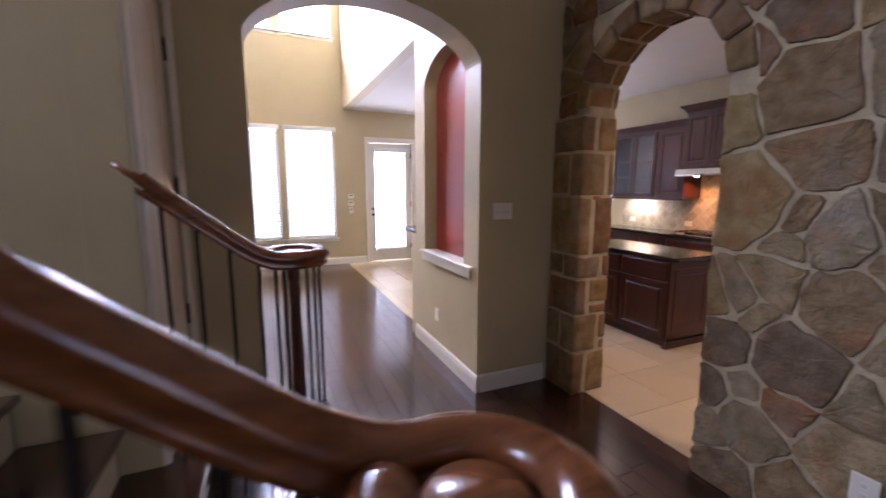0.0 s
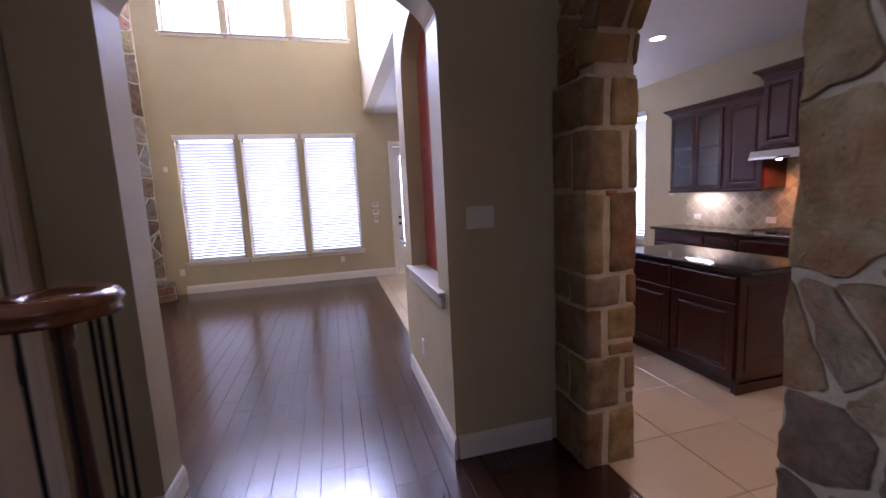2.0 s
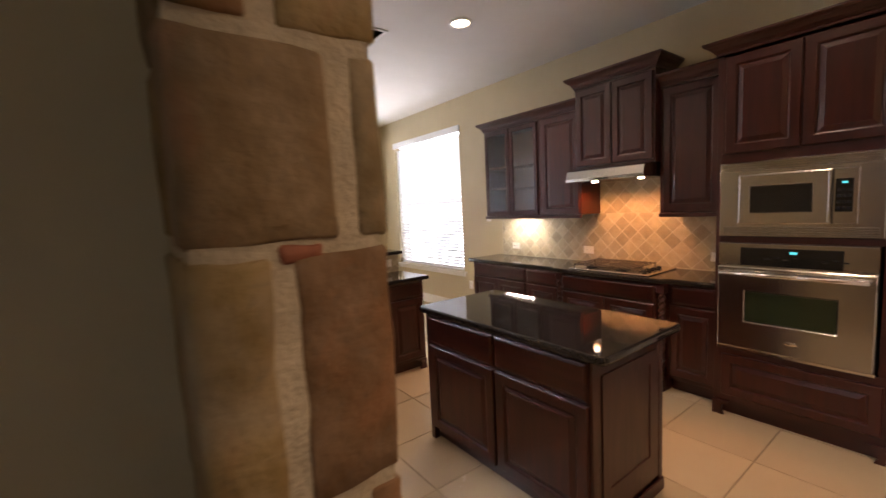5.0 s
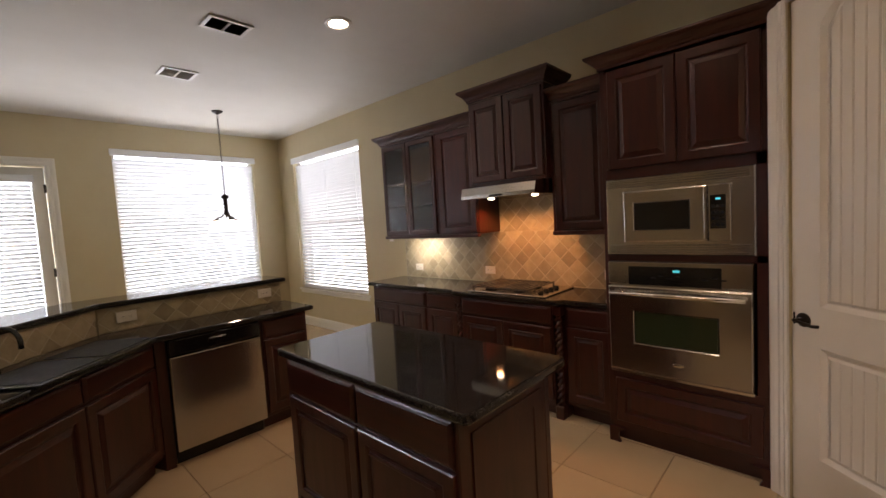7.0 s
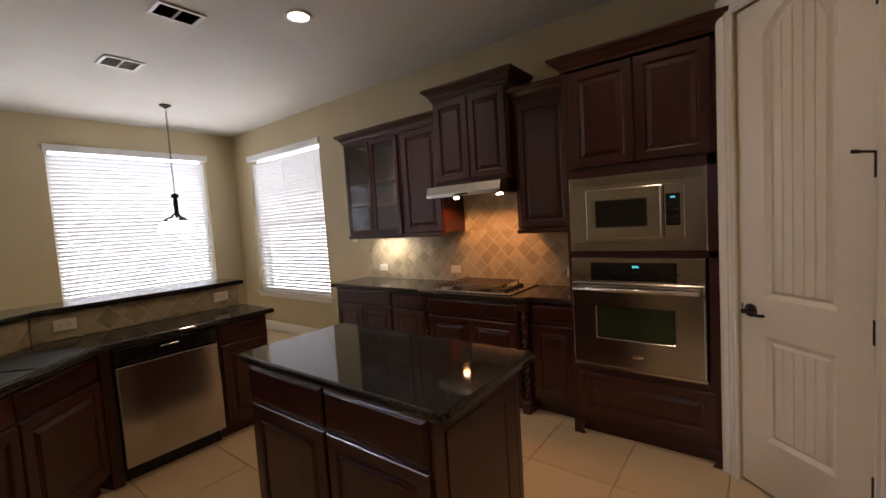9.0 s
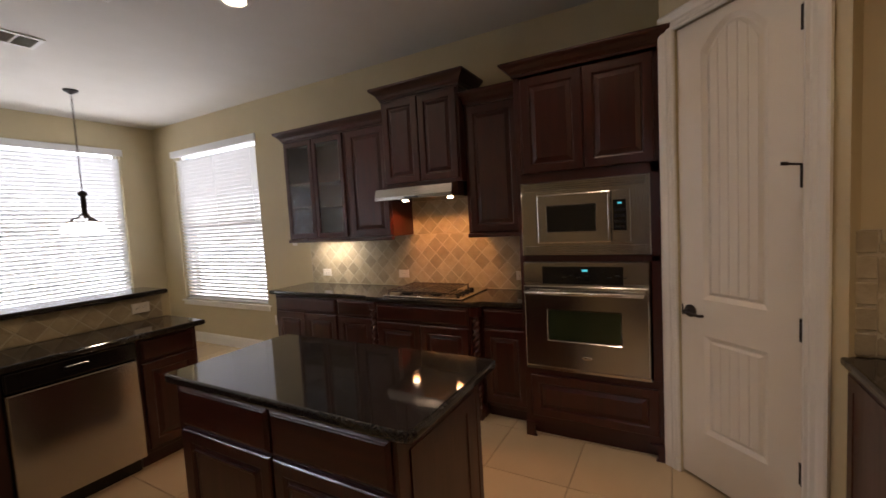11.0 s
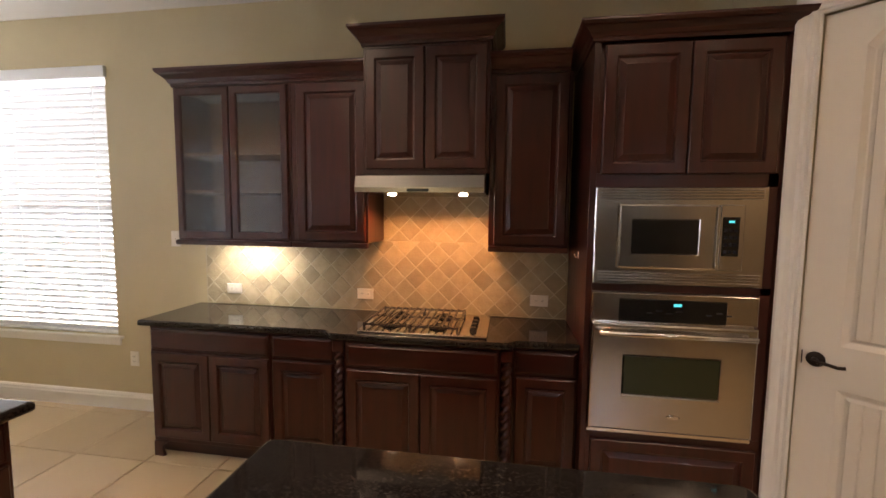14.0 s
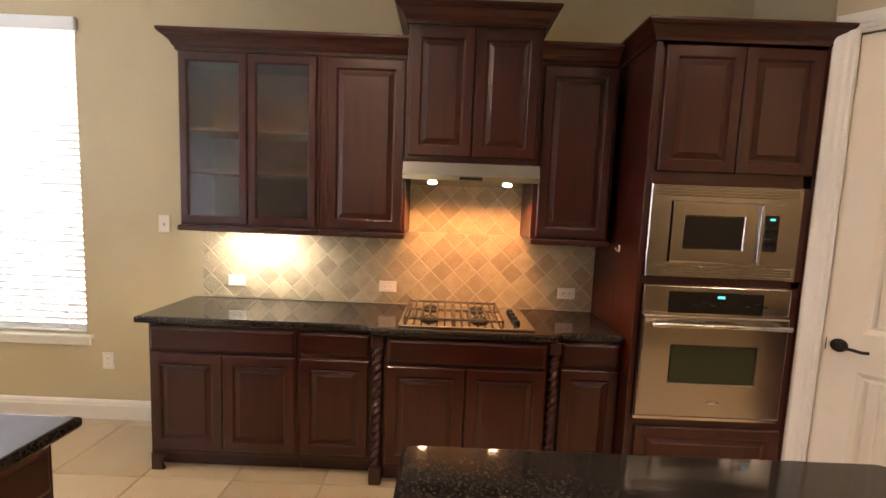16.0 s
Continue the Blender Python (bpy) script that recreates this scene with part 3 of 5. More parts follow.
# ---- baseboards and sills ----


def skirting(name, p, q, out):
    """Moulded baseboard along a wall from p to q, standing out by the vector out."""
    prof = [(0.0, 0), (0.016, 0), (0.016, 0.095), (0.012, 0.108), (0.012, 0.118), (0.006, 0.132), (0.0, 0.138)]
    p, q, o = Vector(p), Vector(q), Vector(out)
    bm = bmesh.new()
    rows = [[bm.verts.new((e.x + o.x * d, e.y + o.y * d, z + 0.001)) for e in (p, q)] for d, z in prof]
    for a, b in zip(rows, rows[1:] + rows[:1]):
        bm.faces.new((a[0], a[1], b[1], b[0]))
    bm.faces.new([r[0] for r in rows]), bm.faces.new([r[1] for r in rows])
    return setting(part(name, bm, TRIM), "white moulded baseboard along a wall", "baseboard")


for p, q, o in (((-1.75, BY), (1.90, BY), (0, -1)), ((3.0, BY), (KX, BY), (0, -1)), ((KX, BY), (KX, 5.45), (-1, 0)), ((1.40, 2.61), (1.985, 2.61), (0, -1)),
                ((1.385, 2.595), (1.385, 3.95), (-1, 0)), ((-0.41, 2.61), (-0.082, 2.61), (0, -1)), ((-0.08, 2.60), (-0.08, 2.85), (1, 0)), ((-0.41, 2.525), (-0.41, 2.61), (1, 0))):
    skirting("baseboard", p, q, o)
setting(part("niche_sill", (lambda b: (box(b, 1.345, 1.506, 2.70, 3.745, 0.932, 0.958, 0.006, 2), box(b, 1.362, 1.384, 2.715, 3.73, 0.86, 0.931, 0.008, 2), b)[-1])(bmesh.new()), TRIM), "white wooden sill below the red niche", "sill")

# ---- stone work ----


def clip(poly, p, n):
    """The side of a convex outline that lies against the normal n from p."""
    out = []
    for i, a in enumerate(poly):
        b = poly[(i + 1) % len(poly)]
        da, db = (a[0] - p[0]) * n[0] + (a[1] - p[1]) * n[1], (b[0] - p[0]) * n[0] + (b[1] - p[1]) * n[1]
        if da <= 0:
            out.append(a)
        if da * db < 0:
            s = da / (da - db)
            out.append((a[0] + (b[0] - a[0]) * s, a[1] + (b[1] - a[1]) * s))
    return out


def stone_mesh(outline, put, depth, rng, rough=0.0028):
    """A split stone: rounded outline, steep flanks, an uneven face."""
    c = (sum(p[0] for p in outline) / len(outline), sum(p[1] for p in outline) / len(outline))
    soft, eased = [], []
    for i, a in enumerate(outline):
        b, z = outline[(i + 1) % len(outline)], outline[i - 1]
        la, lz = math.hypot(b[0] - a[0], b[1] - a[1]), math.hypot(z[0] - a[0], z[1] - a[1])
        ka, kz = min(0.22, rng.uniform(0.006, 0.026) / max(la, 1e-6)), min(0.22, rng.uniform(0.006, 0.026) / max(lz, 1e-6))
        eased += [(a[0] + (z[0] - a[0]) * kz, a[1] + (z[1] - a[1]) * kz), (a[0] + (b[0] - a[0]) * ka, a[1] + (b[1] - a[1]) * ka)]
    outline = eased
    for i, a in enumerate(outline):
        b = outline[(i + 1) % len(outline)]
        length = math.hypot(b[0] - a[0], b[1] - a[1])
        for s in (0.0, 0.5) if length < 0.08 else (0.0, 0.2, 0.4, 0.6, 0.8):
            p = Vector((a[0] + (b[0] - a[0]) * s, a[1] + (b[1] - a[1]) * s, c[0] * 7))
            j = noise.noise_vector(p * 9) * 0.020 + noise.noise_vector(p * 30) * 0.009
            soft.append((p.x + j.x, p.y + j.y))
    bm, rows = bmesh.new(), []
    lean = (rng.uniform(-0.02, 0.02), rng.uniform(-0.02, 0.02))
    for scale, d in ((1.0, -0.02), (1.0, depth * 0.3), (0.97, depth * 0.85), (0.8, depth), (0.4, depth * 1.02)):
        row = []
        for u, v in soft:
            uu, vv = c[0] + (u - c[0]) * scale, c[1] + (v - c[1]) * scale
            dd = d if d < 0 else d + (uu - c[0]) * lean[0] + (vv - c[1]) * lean[1] + (rng.uniform(-rough, rough) if scale < 1 else 0)
            row.append(bm.verts.new(put(uu, vv, dd)))
        rows.append(row)
    for a, b in zip(rows, rows[1:]):
        for i in range(len(a)):
            bm.faces.new((a[i], a[(i + 1) % len(a)], b[(i + 1) % len(a)], b[i]))
    bm.faces.new(rows[-1])
    return bm


def rubble(parent, seeds, bounds, put, mat, gap=0.022, depth=0.03, keep_out=None, rng=None):
    """Stones in the cells round seeds, inside bounds (u0, u1, v0, v1); keep_out(seed) gives a line (point, normal) that a cell may not cross."""
    u0, u1, v0, v1 = bounds
    for i, s in enumerate(seeds):
        cell = [(u0, v0), (u1, v0), (u1, v1), (u0, v1)]
        for j, o in enumerate(seeds):
            dx, dy = o[0] - s[0], o[1] - s[1]
            dist = math.hypot(dx, dy)
            share = 0.5 + ((s[2] if len(s) > 2 else 0.1) ** 2 - (o[2] if len(o) > 2 else 0.1) ** 2) * 0.38 / (2 * max(dist, 1e-6) ** 2)
            if j == i or dist > 1.2 or dist < 1e-6:
                continue
            n = (dx / dist, dy / dist)
            mid = (s[0] + dx * share - n[0] * gap / 2, s[1] + dy * share - n[1] * gap / 2)
            cell = clip(cell, mid, n)
            if len(cell) < 3:
                break
        if keep_out and len(cell) > 2:
            p, n = keep_out(s)
            cell = clip(cell, p, n)
        if len(cell) < 3:
            continue
        area = abs(sum(a[0] * b[1] - b[0] * a[1] for a, b in zip(cell, cell[1:] + cell[:1]))) / 2
        if area < 0.0016:
            continue
        part("stone", stone_mesh(cell, put, depth * rng.uniform(0.75, 1.2), rng), mat, parent)


def scatter(bounds, du, dv, rng, jitter=0.36):
    u0, u1, v0, v1 = bounds
    out, row, v = [], 0, v0 + dv / 2
    while v < v1 + dv / 2:
        u = u0 + du * (0.25 + 0.5 * (row % 2))
        while u < u1 + du / 2:
            out.append((u + rng.uniform(-jitter, jitter) * du, v + rng.uniform(-jitter, jitter) * dv, rng.uniform(0.05, 0.6) * du))
            if rng.random() < 0.3:
                out.append((out[-1][0] + du * 0.45, out[-1][1] + dv * 0.45, 0.1 * du))
            u += du
        v += dv
        row += 1
    return out


SX, A0, A1, SPR, RISE = 2.07, 1.37, 2.30, 2.09, 0.43
stone_wall = wall("wall_stone", "x", SX, 0.225, -2.6, 2.609, 0, CZ, MORTAR, arch=(A0 - 0.003, A1 + 0.003, 0, SPR + 0.005, RISE), label="rubble stone wall with an arched opening to the kitchen")
rng = random.Random(5)


def arch_line(s):
    """The line that keeps a stone beside the arched opening out of it."""
    y, z = s[:2]
    c, h = (A0 + A1) / 2, (A1 - A0) / 2
    if z < SPR:
        return ((A0 - 0.004, z), (1, 0)) if y < c else ((A1 + 0.004, z), (-1, 0))
    a = math.atan2((z - SPR) / RISE, (y - c) / h)
    p = (c + h * math.cos(a), SPR + RISE * math.sin(a))
    n = Vector((math.cos(a) / h, math.sin(a) / RISE)).normalized()
    return ((p[0] + n.x * 0.13, p[1] + n.y * 0.13), (-n.x, -n.y))


# the large stones beside the opening, by their middles along the wall and up it
big = [(1.20, 0.10, 0.16), (0.90, 0.16, 0.22), (0.52, 0.20, 0.26), (0.70, 0.02, 0.1), (1.30, 0.30, 0.10), (1.12, 0.40, 0.20), (0.72, 0.42, 0.26), (1.29, 0.52, 0.10), (1.15, 0.58, 0.09), (1.00, 0.56, 0.10), (0.38, 0.50, 0.2),
       (1.26, 0.78, 0.17), (0.98, 0.78, 0.24), (0.70, 0.68, 0.10), (0.50, 0.78, 0.24), (1.30, 0.99, 0.06), (1.22, 1.02, 0.09), (1.15, 0.95, 0.03), (0.82, 1.08, 0.22), (1.06, 1.14, 0.12), (0.62, 0.99, 0.16), (0.46, 1.08, 0.12),
       (1.22, 1.50, 0.27), (1.03, 1.30, 0.06), (0.87, 1.34, 0.17), (1.01, 1.41, 0.07), (1.00, 1.68, 0.18), (0.70, 1.24, 0.05), (0.68, 1.40, 0.09), (0.56, 1.66, 0.27), (0.50, 1.38, 0.12), (0.38, 1.30, 0.1),
       (1.32, 1.88, 0.09), (1.04, 1.96, 0.26), (0.72, 2.00, 0.17), (0.60, 2.02, 0.08), (0.40, 2.02, 0.20), (1.33, 2.10, 0.07), (1.25, 2.14, 0.07), (1.05, 2.27, 0.20), (0.64, 2.32, 0.24), (0.86, 2.30, 0.07), (0.36, 2.36, 0.16),
       (1.22, 2.52, 0.16), (0.90, 2.60, 0.22), (0.52, 2.66, 0.22)]
rest = [s for s in scatter((-2.6, 2.6, 0, CZ), 0.32, 0.26, rng) if s[0] < 0.22 or s[1] > 2.62 and s[0] > 1.4 or s[1] > 2.85]
put_hall = lambda u, v, d: (SX - d, u, v)
rubble(stone_wall, [s for s in big + rest if s[0] < 1.40], (-2.6, A0 - 0.004, 0.0, CZ), put_hall, STONE, gap=0.017, depth=0.016, keep_out=arch_line, rng=rng)
rubble(stone_wall, [s for s in rest if s[0] >= 1.40 and s[1] > 2.62] + [(1.45, 2.75), (2.2, 2.72)], (A0, 2.605, SPR + RISE + 0.145, CZ), put_hall, STONE, gap=0.017, depth=0.016, rng=rng)
rubble(stone_wall, [(2.52, 2.14), (2.53, 2.31), (2.46, 2.46), (2.55, 2.58)], (2.30, 2.605, 2.06, SPR + RISE + 0.145), put_hall, STONE, gap=0.017, depth=0.016, keep_out=arch_line, rng=rng)
# voussoirs round the arch, seen from the hall and from below
c, h, n = (A0 + A1) / 2, (A1 - A0) / 2, 9
for i in range(n):
    a0, a1 = math.pi * (i + 0.04) / n, math.pi * (i + 0.96) / n
    ring = []
    for a, o in ((a0, 0), (a1, 0), (a1, 0.13), (a0, 0.13)):
        nv = Vector((math.cos(a) / h, math.sin(a) / RISE)).normalized()
        ring.append((c + h * math.cos(a) + nv.x * o, SPR + RISE * math.sin(a) + nv.y * o))
    bm = bmesh.new()
    lo = [bm.verts.new((SX - 0.03 + rng.uniform(-0.008, 0.008), *p)) for p in ring]
    hi = [bm.verts.new((SX + (0.13 if i % 2 else 0.19), *p)) for p in ring]
    for q in range(4):
        bm.faces.new((lo[q], lo[(q + 1) % 4], hi[(q + 1) % 4], hi[q]))
    bm.faces.new(lo), bm.faces.new(hi)
    bmesh.ops.bevel(bm, geom=list(bm.edges), offset=0.007, segments=2, affect="EDGES")
    part("stone", bm, COLUMNSTONE, stone_wall)
    bm = bmesh.new()
    lo = [bm.verts.new((SX + (0.155 if i % 2 else 0.215), *p)) for p in ring]
    hi = [bm.verts.new((SX + 0.245, *p)) for p in ring]
    for q in range(4):
        bm.faces.new((lo[q], lo[(q + 1) % 4], hi[(q + 1) % 4], hi[q]))
    bm.faces.new(lo), bm.faces.new(hi)
    bmesh.ops.bevel(bm, geom=list(bm.edges), offset=0.007, segments=2, affect="EDGES")
    part("stone", bm, COLUMNSTONE, stone_wall)


def block(x0, x1, y0, y1, z0, z1, rng):
    """A squared stone with worn edges and a hewn face."""
    bm = boxed(x0, x1, y0, y1, z0, z1)
    bmesh.ops.bevel(bm, geom=list(bm.edges), offset=0.006, segments=1, affect="EDGES")
    long_edges = [e for e in bm.edges if e.calc_length() > 0.05]
    bmesh.ops.subdivide_edges(bm, edges=long_edges, cuts=4, use_grid_fill=True)
    off = Vector((rng.uniform(0, 50), rng.uniform(0, 50), rng.uniform(0, 50)))
    for v in bm.verts:
        v.co += noise.noise_vector(v.co * 8 + off) * 0.007 + noise.noise_vector(v.co * 26 + off) * 0.004
    for f in bm.faces:
        f.smooth = True
    return bm


CX = SX - 0.048
part("pier_core", boxed(CX + 0.001, SX + 0.235, A1 - 0.003, 2.607, 0.0, 2.045), MORTAR, stone_wall)
rows = [(0.0, 0.315, 0.30, 0.10), (0.335, 0.60, 0.15, 0.20), (0.62, 0.875, 0.30, 0.09), (0.895, 1.05, 0.14, 0.20), (1.07, 1.475, 0.30, 0.10), (1.495, 1.785, 0.11, 0.205), (1.805, 2.03, 0.30, 0.10)]
for z0, z1, b, a in rows:
    part("stone", block(CX - 0.008, CX + a, A1 - 0.010, A1 + b - 0.005, z0, z1, rng), COLUMNSTONE, stone_wall)
    zz = z0 + (z1 - z0) * rng.choice((0, 0, 0.25)) if z1 - z0 > 0.25 else z0
    part("stone", block(CX + a + 0.036, CX + 0.296, A1 - 0.008, A1 + 0.12, zz + (0.02 if zz > z0 else 0), z1, rng), COLUMNSTONE, stone_wall)
    if zz > z0:
        part("stone", block(CX + a + 0.042, CX + 0.286, A1 - 0.008, A1 + 0.12, z0, zz, rng), COLUMNSTONE, stone_wall)
    if b < 0.29:
        part("stone", block(CX - 0.008, CX + 0.10, A1 + b + 0.018, A1 + 0.302, z0 + rng.uniform(0, 0.03), z1, rng), COLUMNSTONE, stone_wall)
for k in range(9):
    z0 = 0.0 + k * 0.25
    part("stone", block(SX + 0.03, SX + 0.235, A0 - 0.13, A0 + 0.010, z0, z0 + 0.225, rng), COLUMNSTONE, stone_wall)

part("stone", block(CX + 0.115, CX + 0.185, A1 - 0.008, A1 + 0.05, 1.462, 1.492, rng), material("red stone chip", (0.28, 0.09, 0.04), (0.18, 0.06, 0.03), rough=0.8, scale=20, bump=0.5), stone_wall)
part("stone", block(CX + 0.12, CX + 0.20, A1 - 0.008, A1 + 0.05, 0.592, 0.612, rng), COLUMNSTONE, stone_wall)

# ---- fireplace ----
fire = thing("fireplace", "tall corner fireplace of rubble stone with a raised hearth", "fireplace", m=Matrix(((-0.7071, 0.7071, 0, -1.99 + 0.0), (-0.7071, -0.7071, 0, 8.29), (0, 0, 1, 0), (0, 0, 0, 1))))
FW = 2.2
chest = part("chimney_breast", boxed(0, FW, -0.30, 0.0, 0.96, LZ - 0.002), HEARTHMORTAR, fire)
for x0, x1, z1 in ((0, 0.66, 0.959), (1.56, FW, 0.959), (0.661, 1.559, 0.36)):
    part("breast_base", boxed(x0, x1, -0.30, 0.0, 0, z1), HEARTHMORTAR, fire)
part("side_return", boxed(-0.2, -0.001, -0.34, -0.16, 0, LZ - 0.002), PAINT, fire, "tan painted side of the chimney breast")
put_fire = lambda u, v, d: (u, d, v)
rng = random.Random(11)


def fire_line(s):
    u, v = s[:2]
    if 0.40 < u < 1.82 and v < 0.96 + 0.3 and v > 0.36:
        if v > 0.96:
            return (u, 0.965), (0, -1)
        return ((0.655, v), (1, 0)) if u < 1.1 else ((1.565, v), (-1, 0))
    return (u, -9), (0, -1)


seeds = [s for s in scatter((0, FW, 0.36, 4.7), 0.34, 0.23, rng, jitter=0.42) if not (0.66 < s[0] < 1.56 and s[1] < 0.97)]
rubble(chest, seeds, (0.0, FW, 0.36, 4.8), put_fire, HEARTHSTONE, gap=0.024, depth=0.014, keep_out=fire_line, rng=rng)
part("firebox", (lambda b: (box(b, 0.66, 1.56, -0.32, -0.29, 0.36, 0.96), b)[-1])(bmesh.new()), FIREBOX, fire, "sooty black firebox")
part("insert_frame", loft_rect(bmesh.new(), [(0.662 + i, 1.558 - i, 0.362 + i, 0.958 - i, y) for i, y in ((0, -0.06), (0, 0.004), (0.035, 0.004), (0.035, -0.06))], cap=False), IRON, fire, "black metal firebox frame")
part("mantel", boxed(0.22, 2.0, -0.02, 0.10, 1.40, 1.47, 0.02, 2), HEARTHSTONE, fire, "rough stone mantel shelf")
part("hearth_core", boxed(0.03, FW, 0.0, 0.33, 0.0, 0.24), HEARTHMORTAR, fire)
for k in range(7):
    u = 0.03 + 0.31 * k
    part("hearth_slab", block(u, u + 0.30, -0.02, 0.36, 0.25, 0.31, rng), HEARTHSTONE, fire)
    z = 0.0
    for hh in (0.125, 0.12):
        part("stone", block(u + rng.uniform(0, 0.04), u + 0.285, 0.29, 0.355, z, z + hh - 0.012, rng), HEARTHSTONE, fire)
        z += hh
for z in (0.0, 0.125):
    part("stone", block(0.0, 0.06, 0.02, 0.32, z, z + 0.112, rng), HEARTHSTONE, fire)

# ---- kitchen cabinets ----
# fronts look along -x; local x runs along -y


def kitchen(name, label, category, x, y, z=0, group="", rz=-90):
    return thing(name, label, category, group, m=pose(x, y, z, 0, 0, rz))


def panel_door(parent, x0, x1, z0, z1, y=0.0, name="door", wood=None, rail=0.058, t=0.02):
    """A raised-panel front; its back lies at y and it stands t proud of it (towards -y)."""
    bm, f = bmesh.new(), y - t
    if x1 - x0 < 0.2 or z1 - z0 < 0.2:
        rail = 0.03
    def ring(i, d):
        return (x0 + i, x1 - i, z0 + i, z1 - i, f + d)
    loft_rect(bm, [ring(0, t), ring(0, 0.005), ring(0.005, 0), ring(rail - 0.006, 0), ring(rail, 0.003), ring(rail + 0.004, 0.011), ring(rail + 0.012, 0.011), ring(rail + 0.034, 0.003), ring(rail + 0.037, 0.001)])
    return part(name, bm, wood or WOOD, parent)


def slab_front(parent, x0, x1, z0, z1, y=0.0, t=0.02, name="drawer_front"):
    """A drawer front with a moulded edge."""
    f = y - t
    def ring(i, d):
        return (x0 + i, x1 - i, z0 + i, z1 - i, f + d)
    return part(name, loft_rect(bmesh.new(), [ring(0, t), ring(0, 0.010), ring(0.008, 0.004), ring(0.014, 0.002), ring(0.016, 0)]), WOODH, parent)


# added ridge in place of the highlight on a panel's top bevel
def highlight_bar(parent, x0, x1, z, y):
    bm = box(bmesh.new(), x0, x1, y - 0.012, y, z - 0.006, z + 0.006, 0.004, 2)
    return part("moulding", bm, WOODH, parent)


def crown(parent, x0, x1, y_front, z, h, out, left=True, right=True, depth=0.33, name="crown_moulding"):
    """Crown along the front and round the open ends: a cove between two beads."""
    prof = [(0.0, 0.0), (0.010, 0.0), (0.012, 0.016), (0.020, 0.022), (out * 0.38, h * 0.42), (out * 0.72, h * 0.66), (out * 0.86, h * 0.72), (out, h * 0.86), (out, h), (0.0, h)]
    bm = bmesh.new()
    rows = []
    for o, r in prof:
        a, b = x0 - (o if left else 0), x1 + (o if right else 0)
        pts = ([(a, y_front + depth, z + r)] if left else []) + [(a, y_front - o, z + r), (b, y_front - o, z + r)] + ([(b, y_front + depth, z + r)] if right else [])
        rows.append([bm.verts.new(p) for p in pts])
    for p, q in zip(rows, rows[1:]):
        for i in range(len(p) - 1):
            bm.faces.new((p[i], p[i + 1], q[i + 1], q[i]))
    n = len(rows)
    for i in (0, -1):
        bm.faces.new([rows[k][i] for k in range(n)])
    bm.faces.new([*rows[0], *reversed(rows[-1])]) if not (left or right) else None
    if left or right:
        bm.faces.new(rows[-1])
    return part(name, bm, WOODH, parent)


def carcass(parent, x0, x1, y0, y1, z0, z1, t=0.018):
    """An open box of boards, its front at y0."""
    part("side_panel", boxed(x0, x0 + t, y0, y1, z0, z1, 0.0015), WOOD, parent)
    part("side_panel", boxed(x1 - t, x1, y0, y1, z0, z1, 0.0015), WOOD, parent)
    part("bottom_panel", boxed(x0 + t, x1 - t, y0, y1, z0, z0 + t), WOODH, parent)
    part("top_panel", boxed(x0 + t, x1 - t, y0, y1, z1 - t, z1), WOODH, parent)
    part("back_panel", boxed(x0 + t, x1 - t, y1 - 0.006, y1, z0 + t, z1 - t), INSIDE, parent)


def bracket_foot(parent, x, y, flip=1):
    bm = extruded(bmesh.new(), [(0, 0), (0.07 * flip, 0), (0.055 * flip, 0.03), (0.06 * flip, 0.07), (0.10 * flip, 0.10), (0, 0.10)], 0, 0.022)
    bmesh.ops.transform(bm, matrix=pose(x, y, 0, 90, 0, 0), verts=bm.verts)
    return part("foot", bm, WOOD, parent)


def base_unit(y_left, y_right, face_x, label, feet=(), doors=2, drawers=1, group="base cabinets", back_x=KX):
    """A floor cabinet between two places along the wall, its face at face_x."""
    w = y_left - y_right
    ob = kitchen("base_cabinet", label, "cabinet", face_x, y_left, group=group)
    d = back_x - face_x
    bm = box(bmesh.new(), 0.001, w - 0.001, 0, d, 0.10, 0.862, 0.002)
    part("body", bm, WOOD, ob)
    part("toe_kick", boxed(0.004, w - 0.004, 0.06, d, 0.0, 0.10), WOODH, ob)
    g = 0.006
    for i in range(drawers):
        a, b = 0.012 + i * (w - 0.024) / drawers, 0.012 + (i + 1) * (w - 0.024) / drawers
        slab_front(ob, a + g / 2, b - g / 2, 0.712, 0.848)
    edges = [0.012 + i * (w - 0.024) / doors for i in range(doors + 1)]
    for a, b in zip(edges, edges[1:]):
        dd = panel_door(ob, a + g / 2, b - g / 2, 0.135, 0.695)
        highlight_bar(dd, a + 0.065, b - 0.065, 0.63, -0.018)
    for fx, fl in feet:
        bracket_foot(ob, fx, 0.012, fl)
    return ob


def twist_post(y, x, label):
    """A rope-turned half post between plinth and capital."""
    ob = kitchen("twisted_post", label, "post", x, y, group="rope posts")
    part("plinth", boxed(-0.034, 0.034, -0.045, 0.03, 0.0, 0.10, 0.006), WOOD, ob)
    part("capital", boxed(-0.034, 0.034, -0.04, 0.03, 0.79, 0.862, 0.006), WOOD, ob)
    bm, rings, n, steps = bmesh.new(), [], 16, 96
    for k in range(steps + 1):
        z, turn = 0.10 + 0.69 * k / steps, k * 2 * math.pi * 7 / steps
        ring = []
        for i in range(n):
            a = 2 * math.pi * i / n
            r = 0.021 + 0.008 * math.cos(2 * (a - turn))
            ring.append(bm.verts.new((r * math.cos(a), -0.012 + r * math.sin(a), z)))
        rings.append(ring)
    for a, b in zip(rings, rings[1:]):
        for i in range(n):
            bm.faces.new((a[i], a[(i + 1) % n], b[(i + 1) % n], b[i]))
    part("rope_shaft", bm, WOOD, ob, "spiral rope-carved shaft", smooth=True)
    return ob


